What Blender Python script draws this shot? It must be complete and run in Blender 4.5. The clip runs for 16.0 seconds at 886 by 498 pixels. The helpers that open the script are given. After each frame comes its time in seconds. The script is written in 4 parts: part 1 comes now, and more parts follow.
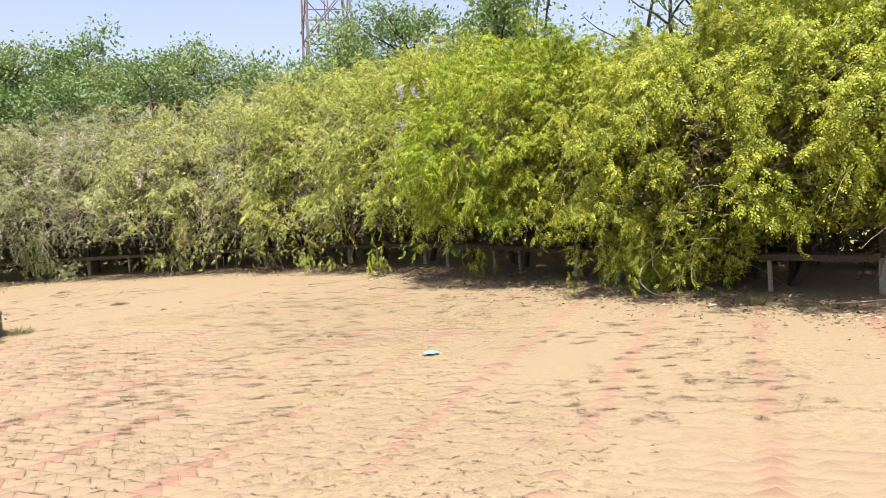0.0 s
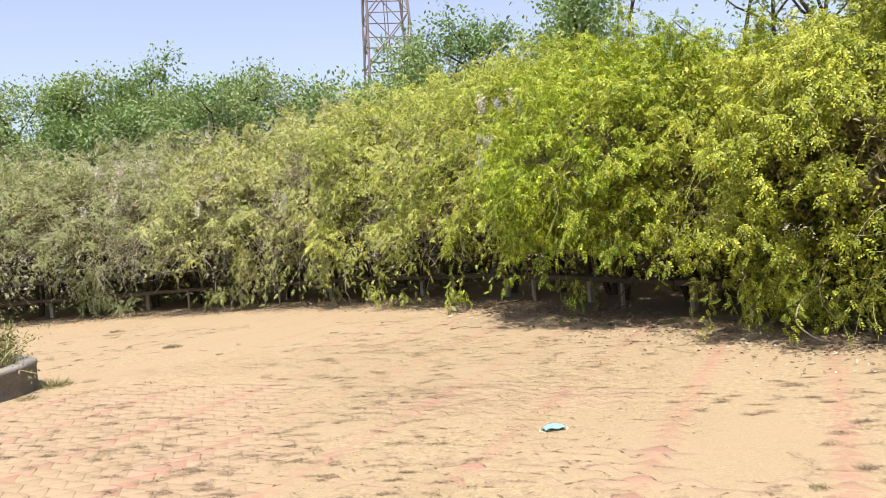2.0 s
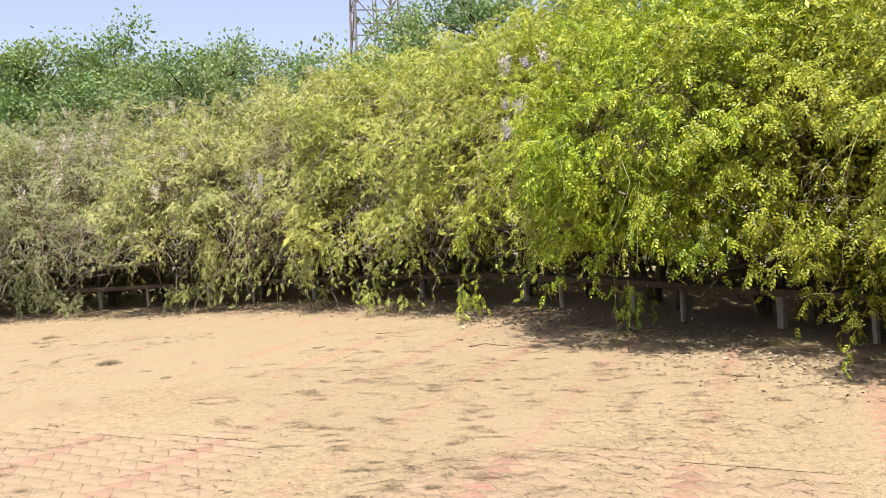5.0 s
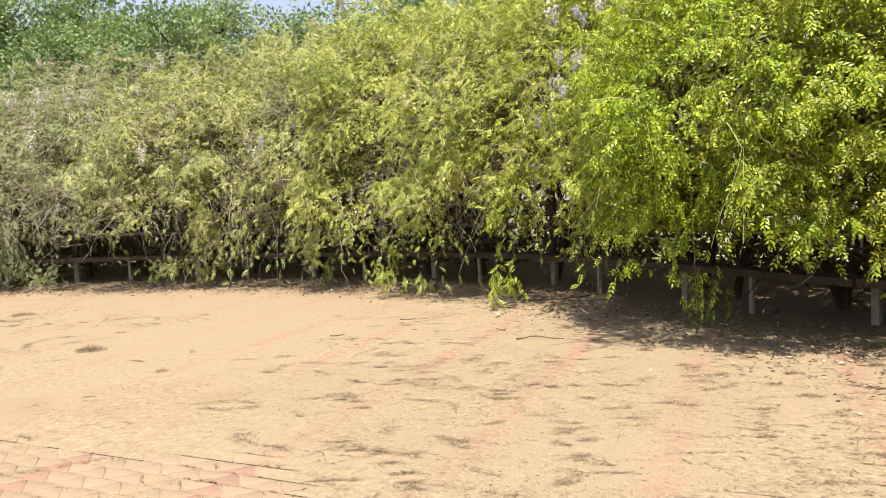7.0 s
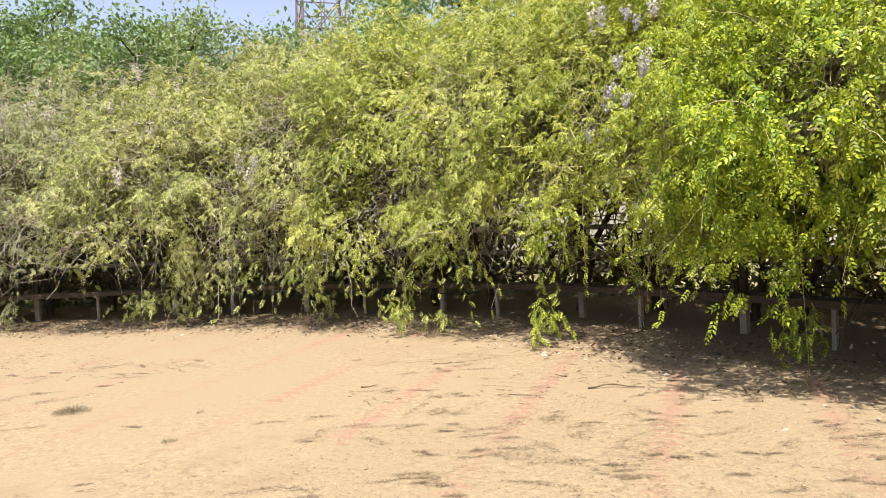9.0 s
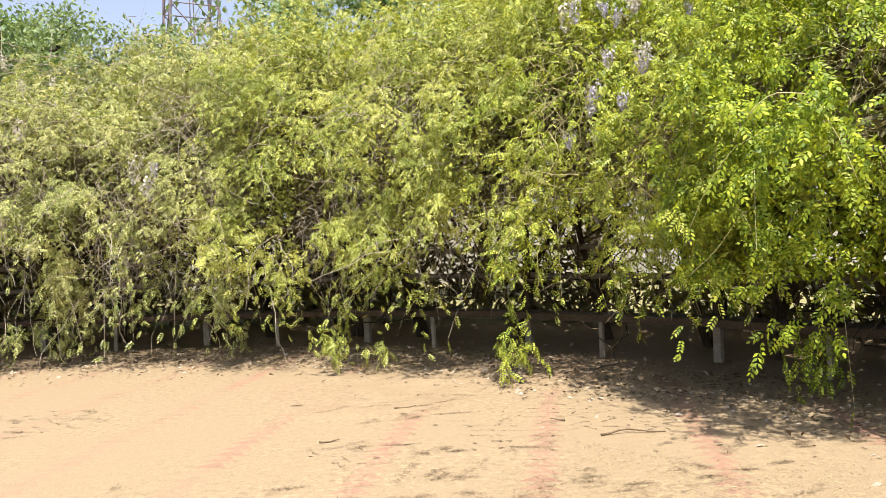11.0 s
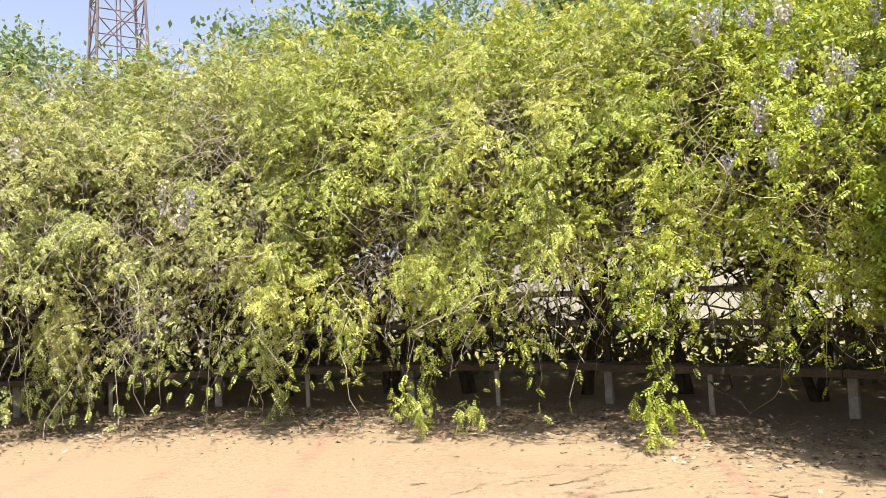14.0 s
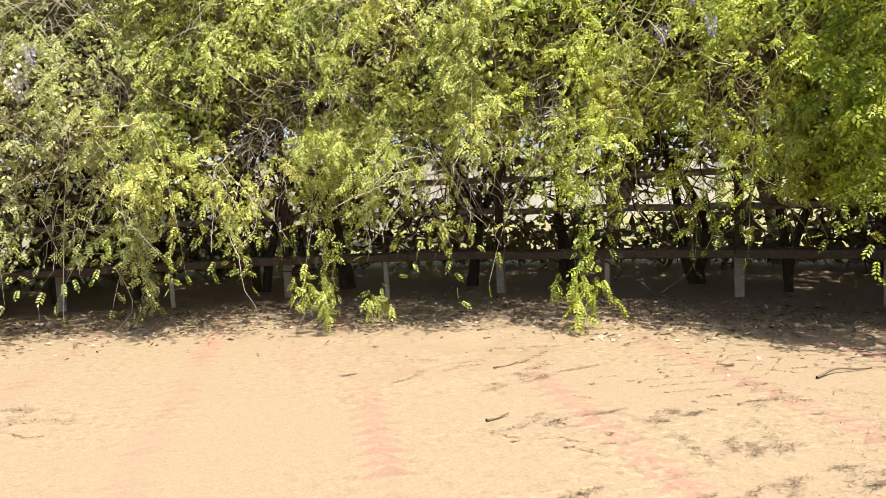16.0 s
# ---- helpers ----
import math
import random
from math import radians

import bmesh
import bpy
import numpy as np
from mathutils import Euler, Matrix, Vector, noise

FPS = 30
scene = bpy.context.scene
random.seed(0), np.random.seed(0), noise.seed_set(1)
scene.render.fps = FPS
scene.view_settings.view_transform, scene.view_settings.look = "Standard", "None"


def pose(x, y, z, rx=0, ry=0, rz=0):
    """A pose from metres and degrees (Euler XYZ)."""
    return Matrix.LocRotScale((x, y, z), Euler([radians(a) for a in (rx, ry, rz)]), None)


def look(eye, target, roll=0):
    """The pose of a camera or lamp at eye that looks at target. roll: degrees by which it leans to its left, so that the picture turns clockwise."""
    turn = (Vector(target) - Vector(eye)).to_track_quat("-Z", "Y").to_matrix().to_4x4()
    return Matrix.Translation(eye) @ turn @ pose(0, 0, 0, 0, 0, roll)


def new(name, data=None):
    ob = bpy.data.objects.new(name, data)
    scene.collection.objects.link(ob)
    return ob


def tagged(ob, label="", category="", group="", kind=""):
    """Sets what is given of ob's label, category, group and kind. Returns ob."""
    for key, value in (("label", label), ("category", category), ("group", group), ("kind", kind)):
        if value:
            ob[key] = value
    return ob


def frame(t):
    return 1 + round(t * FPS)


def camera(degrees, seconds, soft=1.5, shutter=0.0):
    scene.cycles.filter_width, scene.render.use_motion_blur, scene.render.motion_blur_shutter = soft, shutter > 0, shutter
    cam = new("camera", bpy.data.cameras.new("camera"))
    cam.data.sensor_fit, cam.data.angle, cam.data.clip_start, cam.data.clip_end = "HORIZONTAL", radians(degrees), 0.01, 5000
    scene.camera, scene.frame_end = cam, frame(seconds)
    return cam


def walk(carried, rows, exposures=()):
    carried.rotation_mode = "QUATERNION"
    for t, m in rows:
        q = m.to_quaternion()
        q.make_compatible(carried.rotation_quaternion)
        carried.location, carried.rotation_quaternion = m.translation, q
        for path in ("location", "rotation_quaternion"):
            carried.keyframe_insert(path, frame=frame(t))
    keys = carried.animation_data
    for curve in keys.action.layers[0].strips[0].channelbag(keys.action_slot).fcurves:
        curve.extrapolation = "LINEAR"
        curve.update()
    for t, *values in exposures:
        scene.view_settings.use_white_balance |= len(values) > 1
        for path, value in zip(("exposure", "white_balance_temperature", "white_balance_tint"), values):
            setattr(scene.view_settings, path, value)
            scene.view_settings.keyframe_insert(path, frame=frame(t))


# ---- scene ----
cam = camera(60.3, 16.0, soft=0.6)
PATH = [
    (0, (-0.423, 2.958, 1.574), (-0.572, 4.947, 1.437), -3.7),
    (0.5, (-0.586, 3.385, 1.57), (-0.757, 5.375, 1.456), -4.0),
    (1, (-0.725, 3.832, 1.553), (-0.933, 5.82, 1.468), -4.1),
    (1.5, (-0.85, 4.298, 1.582), (-1.107, 6.281, 1.518), -4.2),
    (2, (-1.032, 4.709, 1.598), (-1.334, 6.685, 1.54), -4.6),
    (2.5, (-1.115, 5.147, 1.6), (-1.436, 7.12, 1.542), -5.1),
    (3, (-1.236, 5.592, 1.581), (-1.538, 7.568, 1.527), -5.5),
    (3.2, (-1.291, 5.802, 1.598), (-1.578, 7.781, 1.539), -5.7),
    (5.3, (-1.963, 7.476, 1.538), (-2.226, 9.457, 1.458), -3.3),
    (5.5, (-2.046, 7.599, 1.537), (-2.314, 9.579, 1.448), -3.1),
    (6, (-2.315, 7.906, 1.516), (-2.587, 9.884, 1.414), -2.6),
    (6.5, (-2.515, 8.211, 1.508), (-2.763, 10.191, 1.382), -2.3),
    (7, (-2.727, 8.54, 1.51), (-2.929, 10.524, 1.371), -2.2),
    (7.5, (-3.015, 8.813, 1.519), (-3.188, 10.801, 1.394), -2.3),
    (8, (-3.245, 9.091, 1.508), (-3.392, 11.083, 1.402), -2.4),
    (8.5, (-3.44, 9.417, 1.531), (-3.563, 11.412, 1.445), -2.5),
    (9, (-3.722, 9.695, 1.54), (-3.809, 11.692, 1.463), -2.7),
    (9.2, (-3.813, 9.783, 1.545), (-3.878, 11.781, 1.471), -2.8),
    (11.3, (-4.775, 11.125, 1.484), (-4.494, 13.105, 1.468), -2.3),
    (11.5, (-4.898, 11.217, 1.48), (-4.61, 13.196, 1.469), -2.2),
    (12, (-5.202, 11.459, 1.488), (-4.902, 13.437, 1.486), -2.3),
    (12.5, (-5.445, 11.774, 1.461), (-5.137, 13.75, 1.481), -2.5),
    (13, (-5.71, 11.979, 1.472), (-5.377, 13.951, 1.513), -2.5),
    (13.5, (-5.957, 12.186, 1.479), (-5.576, 14.148, 1.55), -2.5),
    (14, (-6.201, 12.488, 1.459), (-5.736, 14.431, 1.562), -2.5),
    (14.5, (-6.483, 12.684, 1.406), (-5.928, 14.601, 1.535), -2.4),
    (15, (-6.673, 12.889, 1.369), (-5.995, 14.765, 1.522), -2.9),
    (15.5, (-6.704, 13.168, 1.332), (-5.912, 15.004, 1.345), -3.3),
    (16, (-6.796, 13.337, 1.221), (-5.899, 15.118, 1.069), -2.4),
]
walk(cam, [(t, look(eye, target, roll)) for t, eye, target, roll in PATH],
     exposures=[(0, 1.22), (9.2, 1.24), (11.5, 1.32), (14.0, 1.36), (15.5, 1.38), (16.0, 1.30)])

# ---- light ----
SUN_DIR = Vector((0.02, -0.52, 1.25)).normalized()      # towards the sun
world = bpy.data.worlds.new("world")
scene.world = world
world.use_nodes = True
wn = world.node_tree.nodes
sky = wn.new("ShaderNodeTexSky")
sky.sky_type = "NISHITA"
sky.sun_disc = False
sky.sun_elevation = math.asin(SUN_DIR.z)
sky.sun_rotation = math.atan2(SUN_DIR.x, SUN_DIR.y)
sky.air_density, sky.dust_density, sky.ozone_density = 1.0, 2.6, 2.6
wn["Background"].inputs["Strength"].default_value = 0.15
haze = wn.new("ShaderNodeHueSaturation")            # a dusty, whitened sky
haze.inputs["Hue"].default_value, haze.inputs["Saturation"].default_value, haze.inputs["Value"].default_value = 0.515, 0.72, 0.72
world.node_tree.links.new(sky.outputs[0], haze.inputs["Color"])
world.node_tree.links.new(haze.outputs[0], wn["Background"].inputs["Color"])
sun = new("sun", bpy.data.lights.new("sun", "SUN"))
sun.data.energy, sun.data.angle, sun.data.color = 4.6, radians(0.6), (1.0, 0.94, 0.84)
sun.matrix_world = look(SUN_DIR * 40, (0, 0, 0))


# ---- materials ----
def base_material(name, rough=0.8, spec=0.3):
    m = bpy.data.materials.new(name)
    m.use_nodes = True
    b = m.node_tree.nodes["Principled BSDF"]
    b.inputs["Roughness"].default_value = rough
    b.inputs["Specular IOR Level"].default_value = spec
    return m, m.node_tree.nodes, m.node_tree.links, b


def ramp(nodes, links, src, stops):
    r = nodes.new("ShaderNodeValToRGB")
    e = r.color_ramp.elements
    while len(e) < len(stops):
        e.new(0.5)
    for el, (p, c) in zip(e, stops):
        el.position, el.color = p, (*c, 1)
    links.new(src, r.inputs[0])
    return r.outputs[0]


def noise_tex(nodes, links, vec, scale, detail=4.0, rough=0.55):
    n = nodes.new("ShaderNodeTexNoise")
    n.inputs["Scale"].default_value, n.inputs["Detail"].default_value, n.inputs["Roughness"].default_value = scale, detail, rough
    links.new(vec, n.inputs["Vector"])
    return n.outputs["Fac"]


def mix(nodes, links, fac, a, b, blend="MIX"):
    n = nodes.new("ShaderNodeMix")
    n.data_type, n.blend_type = "RGBA", blend
    for sock, v in ((n.inputs[0], fac), (n.inputs[6], a), (n.inputs[7], b)):
        if isinstance(v, (int, float)):
            sock.default_value = v
        elif isinstance(v, tuple):
            sock.default_value = (*v, 1)
        else:
            links.new(v, sock)
    return n.outputs[2]


def bump(nodes, links, bsdf, height, strength, dist):
    n = nodes.new("ShaderNodeBump")
    n.inputs["Strength"].default_value, n.inputs["Distance"].default_value = strength, dist
    links.new(height, n.inputs["Height"])
    links.new(n.outputs[0], bsdf.inputs["Normal"])


def position(nodes):
    return nodes.new("ShaderNodeNewGeometry").outputs["Position"]


def leaf_material(name, dark, light, warm, warm_amount=0.35, patch=0.9, shine=0.26):
    """Leaves: colour drifts over half-metre patches and from leaf to leaf; light shines through."""
    m, n, l, b = base_material(name, 0.5, shine)
    geo = n.new("ShaderNodeNewGeometry")
    big = noise_tex(n, l, geo.outputs["Position"], patch, 3)
    mid_tone = tuple(0.55 * a + 0.45 * b2 for a, b2 in zip(dark, light))
    c = ramp(n, l, geo.outputs["Random Per Island"], ((0.0, dark), (0.45, mid_tone), (0.85, light), (1.0, warm)))
    w = ramp(n, l, big, ((0.42, (0, 0, 0)), (0.68, (warm_amount,) * 3)))
    c = mix(n, l, w, c, warm)
    deep = noise_tex(n, l, geo.outputs["Position"], patch * 2.1, 2)
    c = mix(n, l, ramp(n, l, deep, ((0.50, (0, 0, 0)), (0.66, (0.6,) * 3))), c, tuple(v * 1.35 for v in dark))
    l.new(c, b.inputs["Base Color"])
    t = n.new("ShaderNodeBsdfTranslucent")
    l.new(mix(n, l, 1.0, c, (1.25, 1.2, 0.55), "MULTIPLY"), t.inputs["Color"])
    s = n.new("ShaderNodeMixShader")
    s.inputs[0].default_value = 0.28
    l.new(b.outputs[0], s.inputs[1])
    l.new(t.outputs[0], s.inputs[2])
    l.new(s.outputs[0], n["Material Output"].inputs["Surface"])
    return m


def plain_material(name, a, b2, scale=6.0, rough=0.85, relief=0.4, dist=0.01, stretch=None, spec=0.25):
    """Two colours mixed by coarse and fine grain, with fine relief."""
    m, n, l, b = base_material(name, rough, spec)
    vec = n.new("ShaderNodeTexCoord").outputs["Object"]
    if stretch:
        mp = n.new("ShaderNodeMapping")
        mp.inputs["Scale"].default_value = stretch
        l.new(vec, mp.inputs["Vector"])
        vec = mp.outputs[0]
    f = noise_tex(n, l, vec, scale, 6, 0.65)
    g = noise_tex(n, l, vec, scale * 9, 3)
    c = ramp(n, l, f, ((0.3, a), (0.7, b2)))
    c = mix(n, l, 0.35, c, ramp(n, l, g, ((0.3, tuple(v * 0.6 for v in a)), (0.7, b2))))
    l.new(c, b.inputs["Base Color"])
    bump(n, l, b, g, relief, dist)
    return m


SAND_LIGHT, SAND_DARK = (0.244, 0.187, 0.119), (0.206, 0.150, 0.093)


def lawn_mask(n, l, p, ragged):
    """One outside the plaza's rounded rim, where dry lawn takes over from sand."""
    mp = n.new("ShaderNodeMapping")
    mp.inputs["Location"].default_value = (10.0 / 18.0, -4.0 / 21.0, 0)
    mp.inputs["Scale"].default_value = (1 / 18.0, 1 / 21.0, 0)
    l.new(p, mp.inputs["Vector"])
    ln = n.new("ShaderNodeVectorMath")
    ln.operation = "LENGTH"
    l.new(mp.outputs[0], ln.inputs[0])
    ad = n.new("ShaderNodeMath")
    ad.operation = "MULTIPLY_ADD"
    ad.inputs[1].default_value = 0.12
    l.new(ragged, ad.inputs[0])
    l.new(ln.outputs["Value"], ad.inputs[2])
    return edge(n, l, ad.outputs[0], 1.08, 1.16)


def edge(n, l, value, lo, hi):
    r = n.new("ShaderNodeMapRange")
    r.inputs["From Min"].default_value, r.inputs["From Max"].default_value = lo, hi
    l.new(value, r.inputs["Value"])
    return r.outputs["Result"]


def crumbs(n, l, p, c):
    strewn = ramp(n, l, noise_tex(n, l, p, 0.55, 3), ((0.42, (0.08,) * 3), (0.6, (0.42,) * 3)))
    c = mix(n, l, mix(n, l, 1.0, strewn, ramp(n, l, noise_tex(n, l, p, 13, 4, 0.65), ((0.52, (0, 0, 0)), (0.62, (1, 1, 1)))), "MULTIPLY"), c, (0.118, 0.080, 0.047))
    return mix(n, l, mix(n, l, 1.0, strewn, ramp(n, l, noise_tex(n, l, p, 19, 3, 0.6), ((0.53, (0, 0, 0)), (0.62, (1, 1, 1)))), "MULTIPLY"), c, (0.34, 0.27, 0.15))


def sand_material():
    m, n, l, b = base_material("sand", 0.95, 0.1)
    p = position(n)
    big = noise_tex(n, l, p, 0.35, 4)
    mid = noise_tex(n, l, p, 2.2, 6, 0.7)
    fine = noise_tex(n, l, p, 45, 3, 0.7)
    c = ramp(n, l, mid, ((0.32, SAND_DARK), (0.6, SAND_LIGHT)))
    c = mix(n, l, ramp(n, l, big, ((0.4, (0, 0, 0)), (0.65, (0.55,) * 3))), c, (0.234, 0.158, 0.108))
    c = mix(n, l, ramp(n, l, fine, ((0.28, (0.6,) * 3), (0.42, (0, 0, 0)))), c, (0.105, 0.072, 0.046))
    c = crumbs(n, l, p, c)
    c = mix(n, l, lawn_mask(n, l, p, mid), c, ramp(n, l, mid, ((0.35, (0.13, 0.13, 0.05)), (0.65, (0.27, 0.24, 0.12)))))
    l.new(c, b.inputs["Base Color"])
    bump(n, l, b, fine, 0.35, 0.01)
    return m


def paver_material(name, colour, dust, clods=False):
    """Concrete pavers under a drifting film of sand."""
    m, n, l, b = base_material(name, 0.92, 0.15)
    geo = n.new("ShaderNodeNewGeometry")
    info = n.new("ShaderNodeObjectInfo")
    p = geo.outputs["Position"]
    add = n.new("ShaderNodeMath")
    add.operation = "ADD"
    l.new(geo.outputs["Random Per Island"], add.inputs[0])
    l.new(info.outputs["Random"], add.inputs[1])
    fr = n.new("ShaderNodeMath")
    fr.operation = "FRACT"
    l.new(add.outputs[0], fr.inputs[0])
    c = ramp(n, l, fr.outputs[0], ((0.0, tuple(v * 0.78 for v in colour)), (0.5, colour), (1.0, tuple(min(1, v * 1.15) for v in colour))))
    mid = noise_tex(n, l, p, 2.4 if clods else 1.1, 6, 0.75)
    big = noise_tex(n, l, p, 0.22, 2)
    fine = noise_tex(n, l, p, 60, 3, 0.7)
    sand = mix(n, l, ramp(n, l, fine, ((0.35, (0, 0, 0)), (0.6, (1, 1, 1)))), SAND_DARK, SAND_LIGHT)
    f = ramp(n, l, mid, ((0.3, (dust[0],) * 3), (0.55, (dust[1],) * 3)))
    f = mix(n, l, ramp(n, l, big, ((0.4, (0, 0, 0)), (0.6, (1, 1, 1)))), f, mix(n, l, 0.5, f, (dust[1],) * 3))
    c = mix(n, l, f, c, sand)
    if clods:                                   # crumbs of brown earth and bleached straw over the filled joints
        c = crumbs(n, l, p, c)
    l.new(c, b.inputs["Base Color"])
    bump(n, l, b, fine, 0.3, 0.006)
    return m


SAND = sand_material()
PAVER = paver_material("paver_buff", (0.235, 0.155, 0.116), (0.22, 0.82))
PAVER_RED = paver_material("paver_red", (0.225, 0.102, 0.090), (0.16, 0.62))
PAVER_BURIED = paver_material("paver_under_sand", (0.235, 0.155, 0.116), (0.86, 1.0), True)
RED_STRAW = paver_material("red_paver_under_straw", (0.235, 0.100, 0.086), (0.35, 0.88), True)
RED_BURIED = paver_material("red_paver_under_sand", (0.235, 0.098, 0.084), (0.24, 0.7), True)
BARK = plain_material("vine_bark", (0.035, 0.026, 0.018), (0.10, 0.075, 0.05), 14, 0.9, 0.8, 0.02, (1, 1, 0.25))
TWIG = plain_material("dry_twig", (0.22, 0.185, 0.14), (0.44, 0.38, 0.30), 9, 0.85)
TWIG_GREEN = plain_material("green_shoot", (0.22, 0.20, 0.09), (0.46, 0.40, 0.2), 9, 0.8)
PLANK = plain_material("weathered_plank", (0.055, 0.038, 0.026), (0.13, 0.095, 0.066), 5, 0.85, 0.6, 0.008, (1, 8, 8))
RAIL = plain_material("grey_rail", (0.13, 0.115, 0.095), (0.29, 0.26, 0.225), 6, 0.85, 0.5, 0.006)
WHITEWASH = plain_material("whitewashed_post", (0.20, 0.165, 0.125), (0.44, 0.39, 0.32), 7, 0.9, 0.5, 0.008)
CONCRETE = plain_material("planter_concrete", (0.12, 0.108, 0.096), (0.225, 0.205, 0.185), 4, 0.9, 0.5, 0.01)
STEEL = plain_material("tower_paint", (0.11, 0.09, 0.10), (0.22, 0.18, 0.195), 0.6, 0.6)
STRAW = plain_material("straw", (0.25, 0.195, 0.10), (0.44, 0.355, 0.185), 12, 0.95)
LITTER = plain_material("dead_leaf", (0.075, 0.052, 0.032), (0.20, 0.145, 0.09), 10, 0.95)
DRY_WEED = plain_material("dry_weed", (0.10, 0.082, 0.05), (0.22, 0.175, 0.11), 12, 0.95)
WEED = leaf_material("weed_leaf", (0.07, 0.085, 0.03), (0.17, 0.17, 0.075), (0.26, 0.21, 0.11))
PETAL = leaf_material("petal", (0.27, 0.25, 0.35), (0.50, 0.48, 0.60), (0.46, 0.42, 0.48), 0.3)
PALE_PETAL = leaf_material("faded_petal", (0.34, 0.315, 0.29), (0.60, 0.57, 0.545), (0.46, 0.40, 0.34), 0.4)
MASK_BLUE = plain_material("mask_cloth", (0.12, 0.27, 0.38), (0.20, 0.36, 0.46), 30, 0.85, 0.15, 0.002)
CORD = plain_material("white_cord", (0.7, 0.7, 0.68), (0.8, 0.8, 0.78), 20)
WALL = plain_material("limewash_wall", (0.30, 0.28, 0.24), (0.46, 0.43, 0.38), 0.7, 0.9)
LEAVES = {
    "grey": leaf_material("leaf_dusty", (0.115, 0.14, 0.052), (0.305, 0.335, 0.15), (0.39, 0.375, 0.225), 0.4),
    "pale": leaf_material("leaf_pale", (0.12, 0.15, 0.04), (0.40, 0.42, 0.14), (0.51, 0.47, 0.215), 0.45),
    "olive": leaf_material("leaf_olive", (0.12, 0.16, 0.028), (0.41, 0.445, 0.095), (0.52, 0.485, 0.15), 0.4),
    "lime": leaf_material("leaf_lime", (0.08, 0.11, 0.009), (0.345, 0.385, 0.034), (0.455, 0.435, 0.07), 0.3),
    "fresh": leaf_material("leaf_fresh", (0.10, 0.15, 0.018), (0.41, 0.46, 0.055), (0.51, 0.49, 0.10), 0.3),
    "green": leaf_material("leaf_green", (0.07, 0.12, 0.008), (0.345, 0.415, 0.026), (0.42, 0.44, 0.05), 0.25),
}
# brown of dead leaves and stalks; its dark tone also paints shade into gaps
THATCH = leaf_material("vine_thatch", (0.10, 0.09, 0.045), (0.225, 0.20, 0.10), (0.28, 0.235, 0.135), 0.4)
TREE_LEAF = leaf_material("tree_leaf", (0.105, 0.165, 0.07), (0.19, 0.27, 0.12), (0.22, 0.28, 0.14), 0.35, 0.35, 0.1)
TREE_LEAF_B = leaf_material("tree_leaf_pale", (0.13, 0.19, 0.085), (0.225, 0.29, 0.14), (0.265, 0.305, 0.165), 0.35, 0.35, 0.1)


# ---- mesh helpers ----
rng = np.random.default_rng(7)


def empty(name, place=(0, 0, 0)):
    ob = new(name)
    ob.location = place
    ob.empty_display_size = 0.2
    return ob


def set_parent(ob, parent):
    ob.parent = parent
    if parent is not None:
        ob.matrix_parent_inverse = Matrix.Translation(parent_place(parent)).inverted()


def parent_place(ob):
    p = Vector(ob.location)
    while ob.parent is not None:
        ob = ob.parent
    return p


def raw_mesh(name, verts, faces_n, loops, material, smooth=False):
    """A mesh from flat arrays: places, corners per face, corner indices."""
    me = bpy.data.meshes.new(name)
    me.vertices.add(len(verts))
    me.vertices.foreach_set("co", np.ascontiguousarray(verts, dtype=np.float32).ravel())
    me.loops.add(len(loops))
    me.loops.foreach_set("vertex_index", np.ascontiguousarray(loops, dtype=np.int32))
    starts = np.concatenate(([0], np.cumsum(faces_n)[:-1])).astype(np.int32)
    me.polygons.add(len(faces_n))
    me.polygons.foreach_set("loop_start", starts)
    if smooth:
        me.polygons.foreach_set("use_smooth", np.ones(len(faces_n), dtype=bool))
    me.update(calc_edges=True)
    me.materials.append(material)
    return me


def quads_mesh(name, verts, quads, material, smooth=False):
    quads = np.asarray(quads)
    return raw_mesh(name, verts, np.full(len(quads), 4), quads.ravel(), material, smooth)


def part(name, bm, material, parent, label=""):
    me = bpy.data.meshes.new(name)
    bm.to_mesh(me)
    bm.free()
    me.materials.append(material)
    return link_part(name, me, parent, label)


def link_part(name, me, parent, label="", kind=""):
    ob = new(name, me)
    if parent is not None:
        set_parent(ob, parent)
    return tagged(ob, label, kind=kind)


def add_box(bm, centre, size, turn=0.0, bevel=0.0, tilt=0.0):
    m = Matrix.Translation(centre) @ Matrix.Rotation(turn, 4, "Z") @ Matrix.Rotation(tilt, 4, "Y") @ Matrix.Diagonal((*size, 1))
    made = bmesh.ops.create_cube(bm, size=1.0, matrix=m)
    if bevel:
        edges = list({e for v in made["verts"] for e in v.link_edges})
        bmesh.ops.bevel(bm, geom=edges, offset=bevel, segments=2, affect="EDGES", profile=0.6)
    return made


